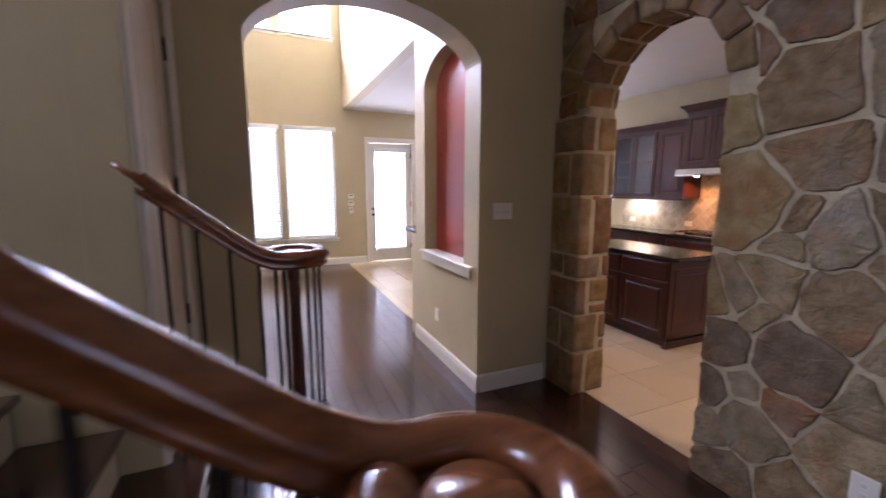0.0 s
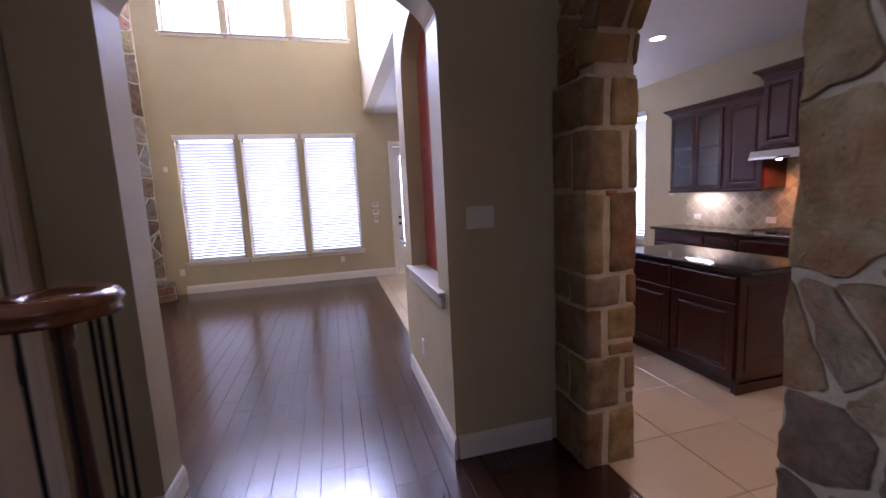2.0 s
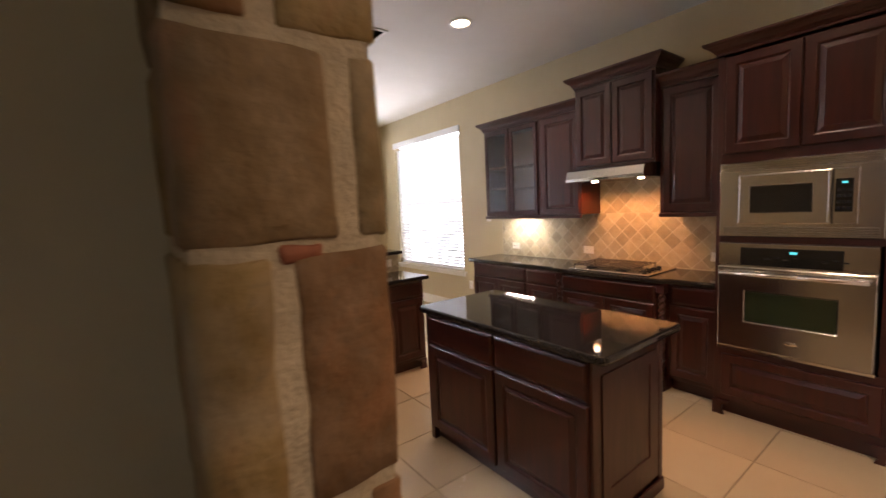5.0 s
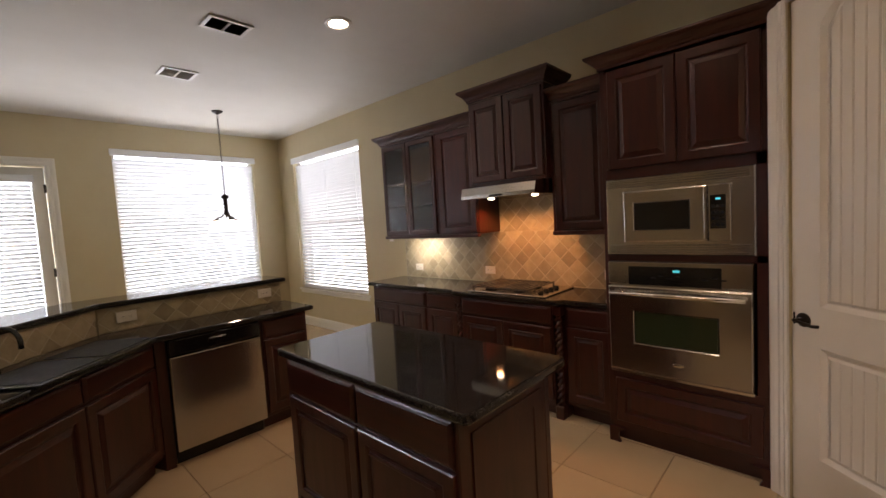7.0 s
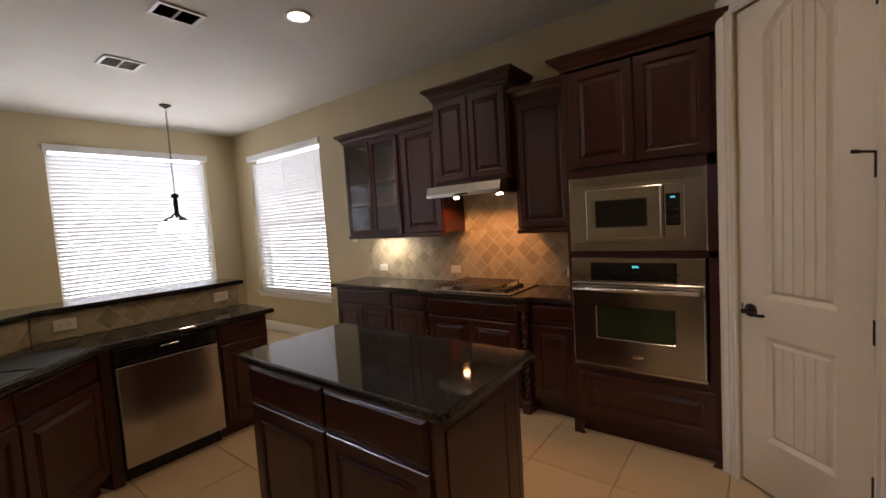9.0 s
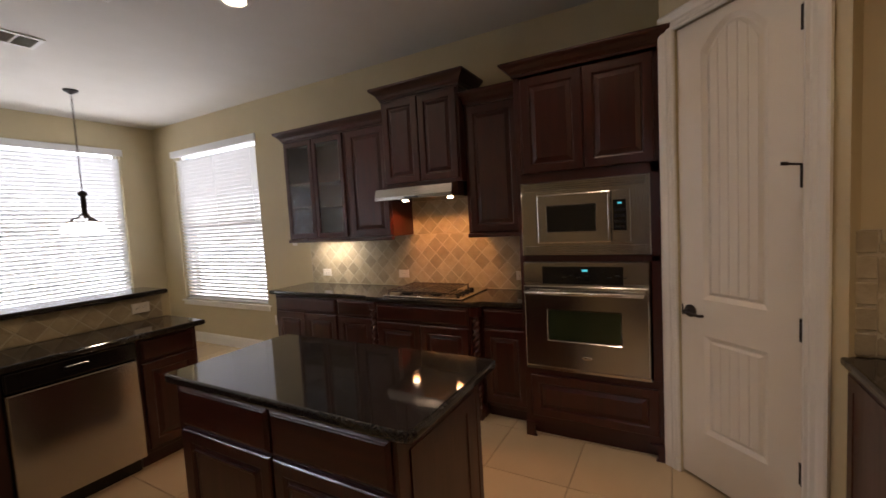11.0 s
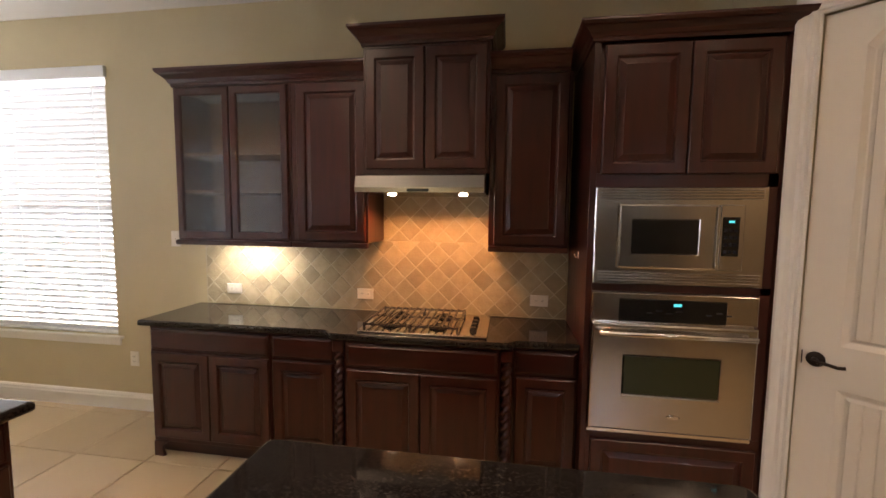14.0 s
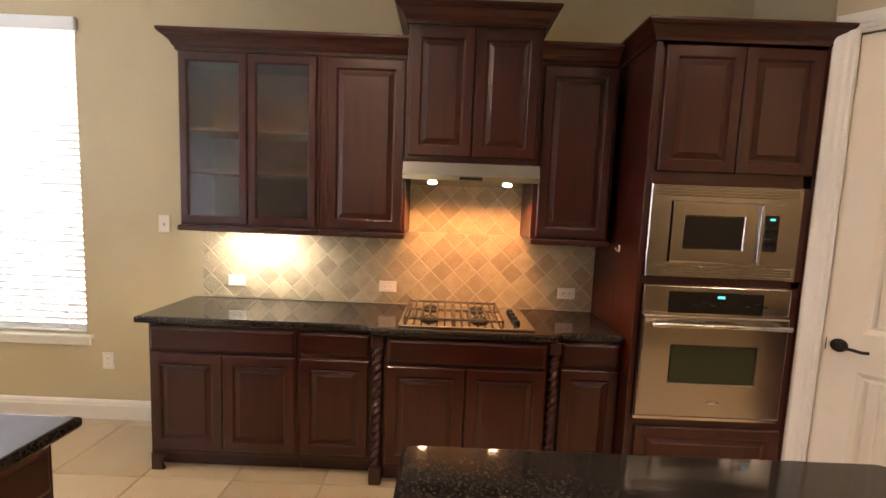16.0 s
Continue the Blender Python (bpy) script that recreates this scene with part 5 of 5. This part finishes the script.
def stair_rail(y, away, name_label, x=0.0, lead=0.045, r0=0.118):
    """A handrail that falls towards +x and ends in a volute, curling by away (+1 or -1 along y)."""
    ob = thing("stair_rail", name_label, "railing", "stair rails", m=pose(x, y, 0))
    path = [(-0.47 + 0.05 * i, 0, RAIL_Z + 0.80 * (0.44 - 0.05 * i)) for i in range(8)]
    x0, z0 = path[-1][0], path[-1][2]
    for i in range(1, 7):
        s = i / 6
        path.append((x0 + 0.15 * s, 0, RAIL_Z + (z0 - RAIL_Z) * (1 - s) ** 1.7))
    zf = path[-1][2]
    xv = path[-1][0] + lead
    turns, steps = 0.86, 30
    for i in range(steps + 1):
        a = 2 * math.pi * turns * i / steps
        r = r0 * (1 - 0.16 * i / steps)
        path.append((xv + r * math.sin(a), away * (r0 - r * math.cos(a)), zf))
    sec = [(-0.026, -0.034), (0.026, -0.034), (0.028, -0.022), (0.022, -0.012)]
    sec += [(0.035 * math.cos(math.pi * i / 12), 0.002 + 0.032 * math.sin(math.pi * i / 12)) for i in range(13)] + [(-0.022, -0.012), (-0.028, -0.022)]
    part("handrail", sweep(bmesh.new(), path, sec), RAILWOOD, ob, "polished red-brown handrail ending in a volute", smooth=True)
    cx, cy = xv, away * r0
    part("volute_cap", lathe(bmesh.new(), [(r0 * 0.45, zf - 0.034), (r0 * 0.50, zf - 0.01), (r0 * 0.50, zf + 0.014), (r0 * 0.44, zf + 0.022), (0.0001, zf + 0.024)], (cx, cy, 0)), RAILWOOD, ob, smooth=True)
    part("newel", lathe(bmesh.new(), [(0.040, 0.18), (0.040, 0.44), (0.036, 0.46), (0.042, 0.475), (0.030, 0.50), (0.022, 0.53), (0.030, 0.60), (0.031, 0.66), (0.026, 0.80), (0.022, 1.05), (0.026, 1.13), (0.020, 1.15), (0.028, 1.17), (0.028, zf - 0.028)], (cx, cy, 0)), NEWEL, ob, "turned dark wood newel post", smooth=True)
    spots = []
    for i, x in enumerate((-0.45, -0.35, -0.25, -0.15, -0.055)):
        top = RAIL_Z + 0.80 * max(-0.03 - x, 0) - 0.03
        spots.append((x, 0.0, 0.18 * (2 if x < -0.22 else 1) if x < 0 else 0.18, top, i % 2 == 1))
    for i in range(6):
        a = -0.4 + i * 0.85
        r = r0 * 0.89
        spots.append((cx + r * math.sin(a), cy - away * r * math.cos(a), 0.18, zf - 0.028, i % 2 == 0))
    for x, yy, zb, zt, basket in spots:
        bm = cyl(bmesh.new(), (x, yy, zb), (x, yy, zt), 0.0065, n=8)
        lathe(bm, [(0.013, zb), (0.013, zb + 0.02), (0.008, zb + 0.03)], (x, yy, 0), 8)
        zm = zb + (zt - zb) * 0.36
        if basket:
            for q in range(4):
                loop = [(x + 0.024 * math.sin(math.pi * s / 8) * math.cos(q * math.pi / 2 + s * 0.35), yy + 0.024 * math.sin(math.pi * s / 8) * math.sin(q * math.pi / 2 + s * 0.35), zm - 0.045 + 0.09 * s / 8) for s in range(9)]
                sweep(bm, loop, [(0.004, 0), (0, 0.004), (-0.004, 0), (0, -0.004)], up=(0.31, 0.2, 0.93))
            for e in (-0.05, 0.05):
                lathe(bm, [(0.006, -0.008), (0.013, 0), (0.006, 0.008)], (x, yy, zm + e), 8)
        else:
            for s in range(7):
                z = zm - 0.09 + 0.03 * s
                lathe(bm, [(0.0065, -0.012), (0.0095, 0), (0.0065, 0.012)], (x, yy, z), 4)
        part("baluster", bm, IRON, ob, "black wrought iron baluster with a twisted basket" if basket else "plain black wrought iron baluster")
    return ob


stair_rail(1.69, 1, "polished wooden stair handrail on wrought iron balusters")
stair_rail(0.382, -1, "polished wooden stair handrail on wrought iron balusters", x=0.08, lead=0.02, r0=0.101)
stairs = thing("staircase", "straight staircase with dark treads and painted risers", "staircase")
first = rounded([(-0.10, 0.06), (0.27, 0.06), (0.27, 2.00), (-0.10, 2.00)], 0.13, 6)
part("riser", extruded(bmesh.new(), rounded([(-0.10, 0.09), (0.24, 0.09), (0.24, 1.97), (-0.10, 1.97)], 0.12, 6), 0.0, 0.15), RISER, stairs)
part("tread", counter_edge(first, 0.151, 0.18, 0.010), PLANK, stairs)
for k in range(1, 13):
    x = -0.02 - 0.25 * (k - 1)
    ya, yb = 0.29, (1.76 if x > -0.40 else 1.655)
    part("riser", boxed(x - 0.27, x - 0.02, ya + 0.02, yb - 0.02, 0.18 * k + 0.001, 0.18 * (k + 1) - 0.030), RISER, stairs)
    part("tread", boxed(x - 0.275, x + 0.01, ya, yb, 0.18 * (k + 1) - 0.029, 0.18 * (k + 1), 0.010, 2), PLANK, stairs)
part("stringer", (lambda b: (bmesh.ops.transform(extruded(b, [(-0.1, 0.002), (-3.05, 0.002), (-3.05, 2.28), (-0.1, 0.17)], -0.30, -0.285), matrix=pose(0, 0, 0, 90, 0, 0), verts=b.verts), b)[-1])(bmesh.new()), RISER, stairs)
setting(part("wall_stair", boxed(-4.2, -0.561, 1.66, 1.76, 0, LZ), PAINT), "tan painted wall along the stairs", "wall")

# ---- ceiling things and small fittings ----
can = thing("recessed_light", "lit round recessed ceiling light with white trim, three of four added", "ceiling light", "recessed lights", m=pose(*CANS_AND_FILLS[0], CZ))
part("trim_ring", lathe(bmesh.new(), [(0.070, -0.001), (0.074, -0.012), (0.098, -0.008), (0.102, -0.001)], n=28), TRIM, can)
part("bulb", lathe(bmesh.new(), [(0.0001, -0.0075), (0.066, -0.0045), (0.0695, -0.001)], n=28), BULB, can)
# fixtures added at the three fill lamps, all out of view
for p in CANS_AND_FILLS[1:]:
    copy_thing(can, pose(*p, CZ))


def vent(x0, x1, y0, y1, label, dark):
    ob = thing("ceiling_vent", label, "air vent", "ceiling vents", m=pose(x0, y0, CZ))
    w, d = x1 - x0, y1 - y0
    bm = bmesh.new()
    for a, b, c_, e in ((0, w, 0, 0.028), (0, w, d - 0.028, d), (0, 0.028, 0.028, d - 0.028), (w - 0.028, w, 0.028, d - 0.028), (w / 2 - 0.01, w / 2 + 0.01, 0.028, d - 0.028)):
        box(bm, a, b, c_, e, -0.012, -0.001, 0.003)
    part("frame", bm, TRIM, ob)
    part("backing", boxed(0.01, w - 0.01, 0.01, d - 0.01, -0.003, -0.001), BLACK if dark else IRON, ob)
    n = 9
    for k in range(n):
        y = 0.035 + (d - 0.07) * k / (n - 1)
        s = part("slat", boxed(0.028, w - 0.028, -0.009, 0.009, -0.0008, 0.0008), IRON if dark else TRIM, ob)
        s.matrix_basis = pose(0, y, -0.008, 40, 0, 0)


vent(3.575, 3.88, 4.84, 5.06, "dark-slatted return air grille in a white frame", True)
vent(3.575, 3.87, 6.03, 6.29, "white slatted ceiling air vent", False)

pend = thing("pendant_light", "dark bronze pendant with three lit frosted shades", "pendant light", m=pose(4.43, 7.24, 0))
part("canopy", lathe(bmesh.new(), [(0.065, CZ - 0.001), (0.062, CZ - 0.012), (0.03, CZ - 0.03), (0.008, CZ - 0.045)]), BRONZE, pend)
bm = bmesh.new()
for k in range(26):
    z = 2.03 + 0.038 * k
    loop = [(0.009 * math.cos(2 * math.pi * s / 8) * (1 if k % 2 else 0), 0.009 * math.cos(2 * math.pi * s / 8) * (0 if k % 2 else 1), z + 0.023 * math.sin(2 * math.pi * s / 8)) for s in range(8)]
    sweep(bm, loop, [(0.003, 0), (0, 0.003), (-0.003, 0), (0, -0.003)], up=(0, 1, 0) if k % 2 else (1, 0, 0), closed=True)
part("chain", bm, BRONZE, pend)
part("hub", lathe(bmesh.new(), [(0.008, 2.04), (0.045, 2.01), (0.04, 1.99), (0.022, 1.975), (0.026, 1.90), (0.022, 1.83), (0.03, 1.80), (0.018, 1.77), (0.0001, 1.74)]), BRONZE, pend, smooth=True)
for q in range(3):
    a = 2 * math.pi * q / 3 + 0.5
    dx, dy = math.cos(a), math.sin(a)
    part("arm", sweep(bmesh.new(), [(dx * r, dy * r, z) for r, z in ((0.02, 1.80), (0.06, 1.76), (0.10, 1.745), (0.125, 1.72))], [(0.010, 0), (0.007, 0.007), (0, 0.010), (-0.007, 0.007), (-0.010, 0), (0, -0.010)]), BRONZE, pend)
    part("socket", lathe(bmesh.new(), [(0.012, 1.735), (0.030, 1.725), (0.036, 1.700), (0.028, 1.698)], (dx * 0.125, dy * 0.125, 0)), BRONZE, pend)
    part("shade", lathe(bmesh.new(), [(0.022, 1.715), (0.05, 1.70), (0.075, 1.66), (0.088, 1.60), (0.083, 1.60), (0.070, 1.658), (0.045, 1.695), (0.018, 1.71)], (dx * 0.125, dy * 0.125, 0)), SHADE, pend, "lit frosted glass shade", smooth=True)


def plate(m, w, h, label, kind="outlet", gangs=1):
    """A wall plate; local x across, z up, standing out to -y."""
    ob = thing("wall_outlet" if kind == "outlet" else "light_switch", label, "outlet" if kind == "outlet" else "switch", "wall plates", m=m)
    part("cover", loft_rect(bmesh.new(), [(-w / 2 + i, w / 2 - i, -h / 2 + i, h / 2 - i, y) for i, y in ((0, -0.0005), (0, -0.004), (0.004, -0.007))]), PLATE, ob)
    wide = w > h
    for g in range(gangs):
        x = (g - (gangs - 1) / 2) * 0.046
        if kind == "outlet":
            for s in (-1, 1):
                ux, uz = (s * 0.02, 0) if wide else (0, s * 0.02)
                so = part("socket", boxed(ux - 0.014, ux + 0.014, -0.0095, -0.006, uz - 0.014, uz + 0.014, 0.004), PLATE, ob)
                for e in (-0.005, 0.005):
                    part("slot", boxed(ux + e - 0.001, ux + e + 0.001, -0.0100, -0.0092, uz - 0.004, uz + 0.004), BLACK, so)
        else:
            part("toggle", boxed(x - 0.005, x + 0.005, -0.018, -0.006, -0.012, 0.004, 0.002), PLATE, ob)
            for e in (-0.03, 0.03):
                part("screw", lathe(bmesh.new(), [(0.003, 0), (0.0001, 0.001)], n=8), PLATE, ob).matrix_basis = pose(x, -0.007, e, 90, 0, 0)
    return ob


EAST = lambda y, z, x=KX: pose(x, y, z, 0, 0, -90)
plate(pose(1.578, 2.61, 1.376), 0.160, 0.120, "white three-gang toggle switch plate", "switch", 3)
plate(EAST(5.685, 1.385), 0.075, 0.118, "white single toggle switch plate", "switch", 1)
plate(EAST(6.10, 0.42), 0.075, 0.118, "white duplex wall outlet low on the wall")
for y in (5.19, 4.175, 2.975):
    plate(EAST(y, 1.025, KX - 0.021), 0.118, 0.075, "white duplex outlet set sideways in the tiled splash")
plate(pose(0.92, BY, 0.386), 0.075, 0.118, "white duplex wall outlet below the windows")
plate(pose(-1.79, BY, 0.383), 0.075, 0.118, "white duplex wall outlet below the windows")
plate(pose(1.385, 3.40, 0.39, 0, 0, -90), 0.075, 0.118, "white duplex wall outlet below the niche")
plate(pose(SX - 0.045, 0.635, 1.378, 0, 0, -90), 0.072, 0.115, "white toggle switch plate on the stone wall", "switch", 1)
plate(pose(SX - 0.045, 0.67, 0.40, 0, 0, -90), 0.085, 0.12, "white duplex outlet on the stone wall")
for z, w, h, lab in ((1.375, 0.11, 0.09, "white wall thermostat"), (1.235, 0.12, 0.10, "white alarm keypad"), (1.09, 0.075, 0.118, "white switch plate")):
    ob = thing("wall_control", lab + " beside the patio door", "wall control", m=pose(1.60, BY, z))
    part("cover", boxed(-w / 2, w / 2, -0.022, -0.001, -h / 2, h / 2, 0.006, 2), PLATE, ob)
    part("display", boxed(-w / 3, w / 3, -0.024, -0.0215, 0.0, h / 3), material("grey display", (0.3, 0.32, 0.3), rough=0.3, scale=9, bump=0), ob)
sensor = thing("wall_sensor", "small white wall sensor beside the fireplace", "sensor", m=pose(-1.83, BY, 2.14))
part("body", boxed(-0.03, 0.03, -0.05, -0.001, -0.045, 0.045, 0.012, 2), PLATE, sensor)

hook = thing("wall_hook", "small white hook on the side of the oven tower", "hook", m=pose(5.40, 2.792, 1.37))
part("base", boxed(-0.010, 0.010, 0.0005, 0.005, -0.02, 0.02, 0.002), PLATE, hook)
part("prong", sweep(bmesh.new(), [(0, 0.004, -0.008), (0, 0.016, -0.014), (0, 0.022, -0.004), (0, 0.023, 0.006)], [(0.003, 0), (0, 0.003), (-0.003, 0), (0, -0.003)], up=(1, 0, 0)), PLATE, hook)

# ---- pieces of the floors and the splash ----
wood_floor = setting(part("floor_wood", boxed(-4.2, 1.515, -2.6, BY, -0.0115, -0.006), BED), "dark hardwood plank floor", "floor")
wood_hall = setting(part("floor_wood_hall", boxed(1.516, 2.155, -2.6, 2.609, -0.0115, -0.006), BED), "dark hardwood plank floor by the stone wall", "floor")
tile_floor = setting(part("floor_tile", boxed(2.157, KX, -2.6, BY, -0.0115, -0.006), GROUT), "beige square floor tiles", "floor")
tile_dining = setting(part("floor_tile_dining", boxed(1.517, 2.156, 3.95, BY, -0.0115, -0.006), GROUT), "beige square floor tiles by the living room", "floor")


def slab_piece(size, bevel, z0, z1, name):
    me = bpy.data.meshes.new(name)
    bm = boxed(-0.5 * size[0], 0.5 * size[0], -0.5 * size[1], 0.5 * size[1], z0, z1)
    top = [e for e in bm.edges if all(v.co.z > (z0 + z1) / 2 for v in e.verts)]
    bmesh.ops.bevel(bm, geom=top, offset=bevel, segments=1, affect="EDGES")
    bmesh.ops.recalc_face_normals(bm, faces=bm.faces)
    bm.to_mesh(me)
    bm.free()
    return me


rng = random.Random(3)
LENGTHS = [0.45, 0.6, 0.8, 1.0, 1.25]
plank_mesh = {}


def plank_of(w, l):
    key = (round(w, 3), round(l, 3))
    if key not in plank_mesh:
        me = slab_piece((w - 0.0016, l - 0.0016), 0.0012, -0.006, 0.0, "plank")
        me.materials.append(PLANK)
        plank_mesh[key] = me
    return plank_mesh[key]


far = bmesh.new()
count = 0
PW = 0.127
for col in range(46):
    x0 = 2.155 - PW * (col + 1)
    if x0 < -4.2:
        break
    y = -2.6 + rng.uniform(-0.5, 0)
    while y < BY:
        l = rng.choice(LENGTHS)
        a, b = max(y, -2.6), min(y + l, BY)
        y += l
        lim = 2.609 if x0 + PW > 1.53 else BY
        b = min(b, lim)
        if b - a < 0.03:
            continue
        xa, xb = x0, x0 + PW
        if xb > 1.515 and xa < 1.515 and a > 2.3:
            xb = 1.515
        near = (-0.4 < x0 < 2.2 and -0.2 < b and a < 5.2)
        if near and count < 300:
            s = new("plank", plank_of(xb - xa, b - a))
            s.location = ((xa + xb) / 2, (a + b) / 2, rng.uniform(-0.0004, 0.0))
            s.parent = wood_hall if x0 > 1.516 else wood_floor
            count += 1
        else:
            box(far, xa + 0.0012, xb - 0.0012, a + 0.001, b - 0.001, -0.006, -0.0003)
me_far = part("planks", far, PLANK, wood_floor)
me_far["kind"] = "stuff"

TP = 0.506
tile_mesh = {}
for i in range(-2, 10):
    for j in range(-11, 13):
        xa, ya = 2.15 + TP * i, 2.41 + TP * j
        xb, yb = xa + TP, ya + TP
        lo = 1.517 if ya > 3.9 else 2.157
        xa, xb, yb, ya2 = max(xa, lo), min(xb, KX), min(yb, BY), max(ya, -2.6)
        if xb - xa < 0.03 or yb - ya2 < 0.03:
            continue
        key = (round(xb - xa, 3), round(yb - ya2, 3))
        if key not in tile_mesh:
            me = slab_piece((key[0] - 0.005, key[1] - 0.005), 0.003, -0.006, 0.0, "tile")
            me.materials.append(TILE)
            tile_mesh[key] = me
        s = new("tile", tile_mesh[key])
        s.location = ((xa + xb) / 2, (ya2 + yb) / 2, 0)
        s.parent = tile_dining if xb < 2.16 else tile_floor


def diagonal_tiles(parent, u0, u1, v0, v1, put, side=0.110, gap=0.008, t=0.0028, shift=(0.0, 0.0)):
    """Square tiles laid corner up inside a rectangle, the edge ones cut."""
    step = side / S2
    n = int((u1 - u0 + v1 - v0) / step) + 4
    for i in range(-n, n):
        for j in range(-n, n):
            cu, cv = u0 + shift[0] + (i + j) * step, v0 + shift[1] + (i - j) * step
            if not (u0 - step < cu < u1 + step and v0 - step < cv < v1 + step):
                continue
            r = step - gap / S2
            cell = [(cu - r, cv), (cu, cv - r), (cu + r, cv), (cu, cv + r)]
            for p, nn in (((u0, 0), (-1, 0)), ((u1, 0), (1, 0)), ((0, v0), (0, -1)), ((0, v1), (0, 1))):
                cell = clip(cell, p, nn) if len(cell) > 2 else cell
            if len(cell) < 3:
                continue
            area = abs(sum(a[0] * b[1] - b[0] * a[1] for a, b in zip(cell, cell[1:] + cell[:1]))) / 2
            if area < 0.0004:
                continue
            c = (sum(p[0] for p in cell) / len(cell), sum(p[1] for p in cell) / len(cell))
            bm, rows = bmesh.new(), []
            for s, d in ((1.0, 0.0), (1.0, t * 0.6), (0.93, t)):
                rows.append([bm.verts.new(put(c[0] + (p[0] - c[0]) * s, c[1] + (p[1] - c[1]) * s, d)) for p in cell])
            for a, b in zip(rows, rows[1:]):
                for q in range(len(a)):
                    bm.faces.new((a[q], a[(q + 1) % len(a)], b[(q + 1) % len(a)], b[q]))
            bm.faces.new(rows[-1])
            part("tile", bm, SPLASH, parent)


sp = bmesh.new()
box(sp, KX - 0.010, KX - 0.001, 2.796, 5.43, 0.906, 1.404)
box(sp, KX - 0.010, KX - 0.001, 3.306, 4.044, 1.404, 1.72)
splash = setting(part("backsplash", sp, SPLASHGROUT), "diagonal travertine tile backsplash", "backsplash")
put_k = lambda u, v, d: (KX - 0.010 - d, u, v)
diagonal_tiles(splash, 2.80, 5.42, 0.912, 1.40, put_k)
diagonal_tiles(splash, 3.31, 4.04, 1.402, 1.705, put_k)
bs = setting(part("bar_splash", boxed(2.86, 4.15, 5.353, 5.361, 0.906, 1.076), SPLASHGROUT), "diagonal tile strip behind the sink counter", "backsplash")
diagonal_tiles(bs, 2.86, 4.148, 0.908, 1.074, lambda u, v, d: (u, 5.353 - d, v))
bs2 = part("bar_splash_corner", boxed(0, 1.9, -0.008, -0.001, 0.906, 1.076), SPLASHGROUT)
bs2.matrix_world = pose(1.50, 4.0, 0, 0, 0, 45)
setting(bs2, "diagonal tile strip behind the corner sink", "backsplash")
diagonal_tiles(bs2, 0.0, 1.9, 0.908, 1.074, lambda u, v, d: (u, -0.008 - d, v))
ps = setting(part("side_splash", boxed(4.612, 4.621, -0.9, 1.285, 0.906, 1.40), SPLASHGROUT), "diagonal tile backsplash beside the pantry", "backsplash")
diagonal_tiles(ps, 0.1, 1.20, 0.912, 1.345, lambda u, v, d: (4.612 - d, u, v))
for k in range(5):
    part("tile", boxed(4.602, 4.613, 1.205, 1.28, 0.912 + 0.1 * k, 0.912 + 0.1 * k + 0.085, 0.003), SPLASH, ps)
for k in range(11):
    part("tile", boxed(4.602, 4.613, 0.1 + 0.1 * k, 0.195 + 0.1 * k, 1.352, 1.398, 0.003), SPLASH, ps)
plate(pose(4.00, 5.344, 1.0), 0.118, 0.075, "white duplex outlet set sideways in the bar splash")
plate(pose(3.02, 5.344, 1.0), 0.118, 0.075, "white duplex outlet set sideways in the bar splash")
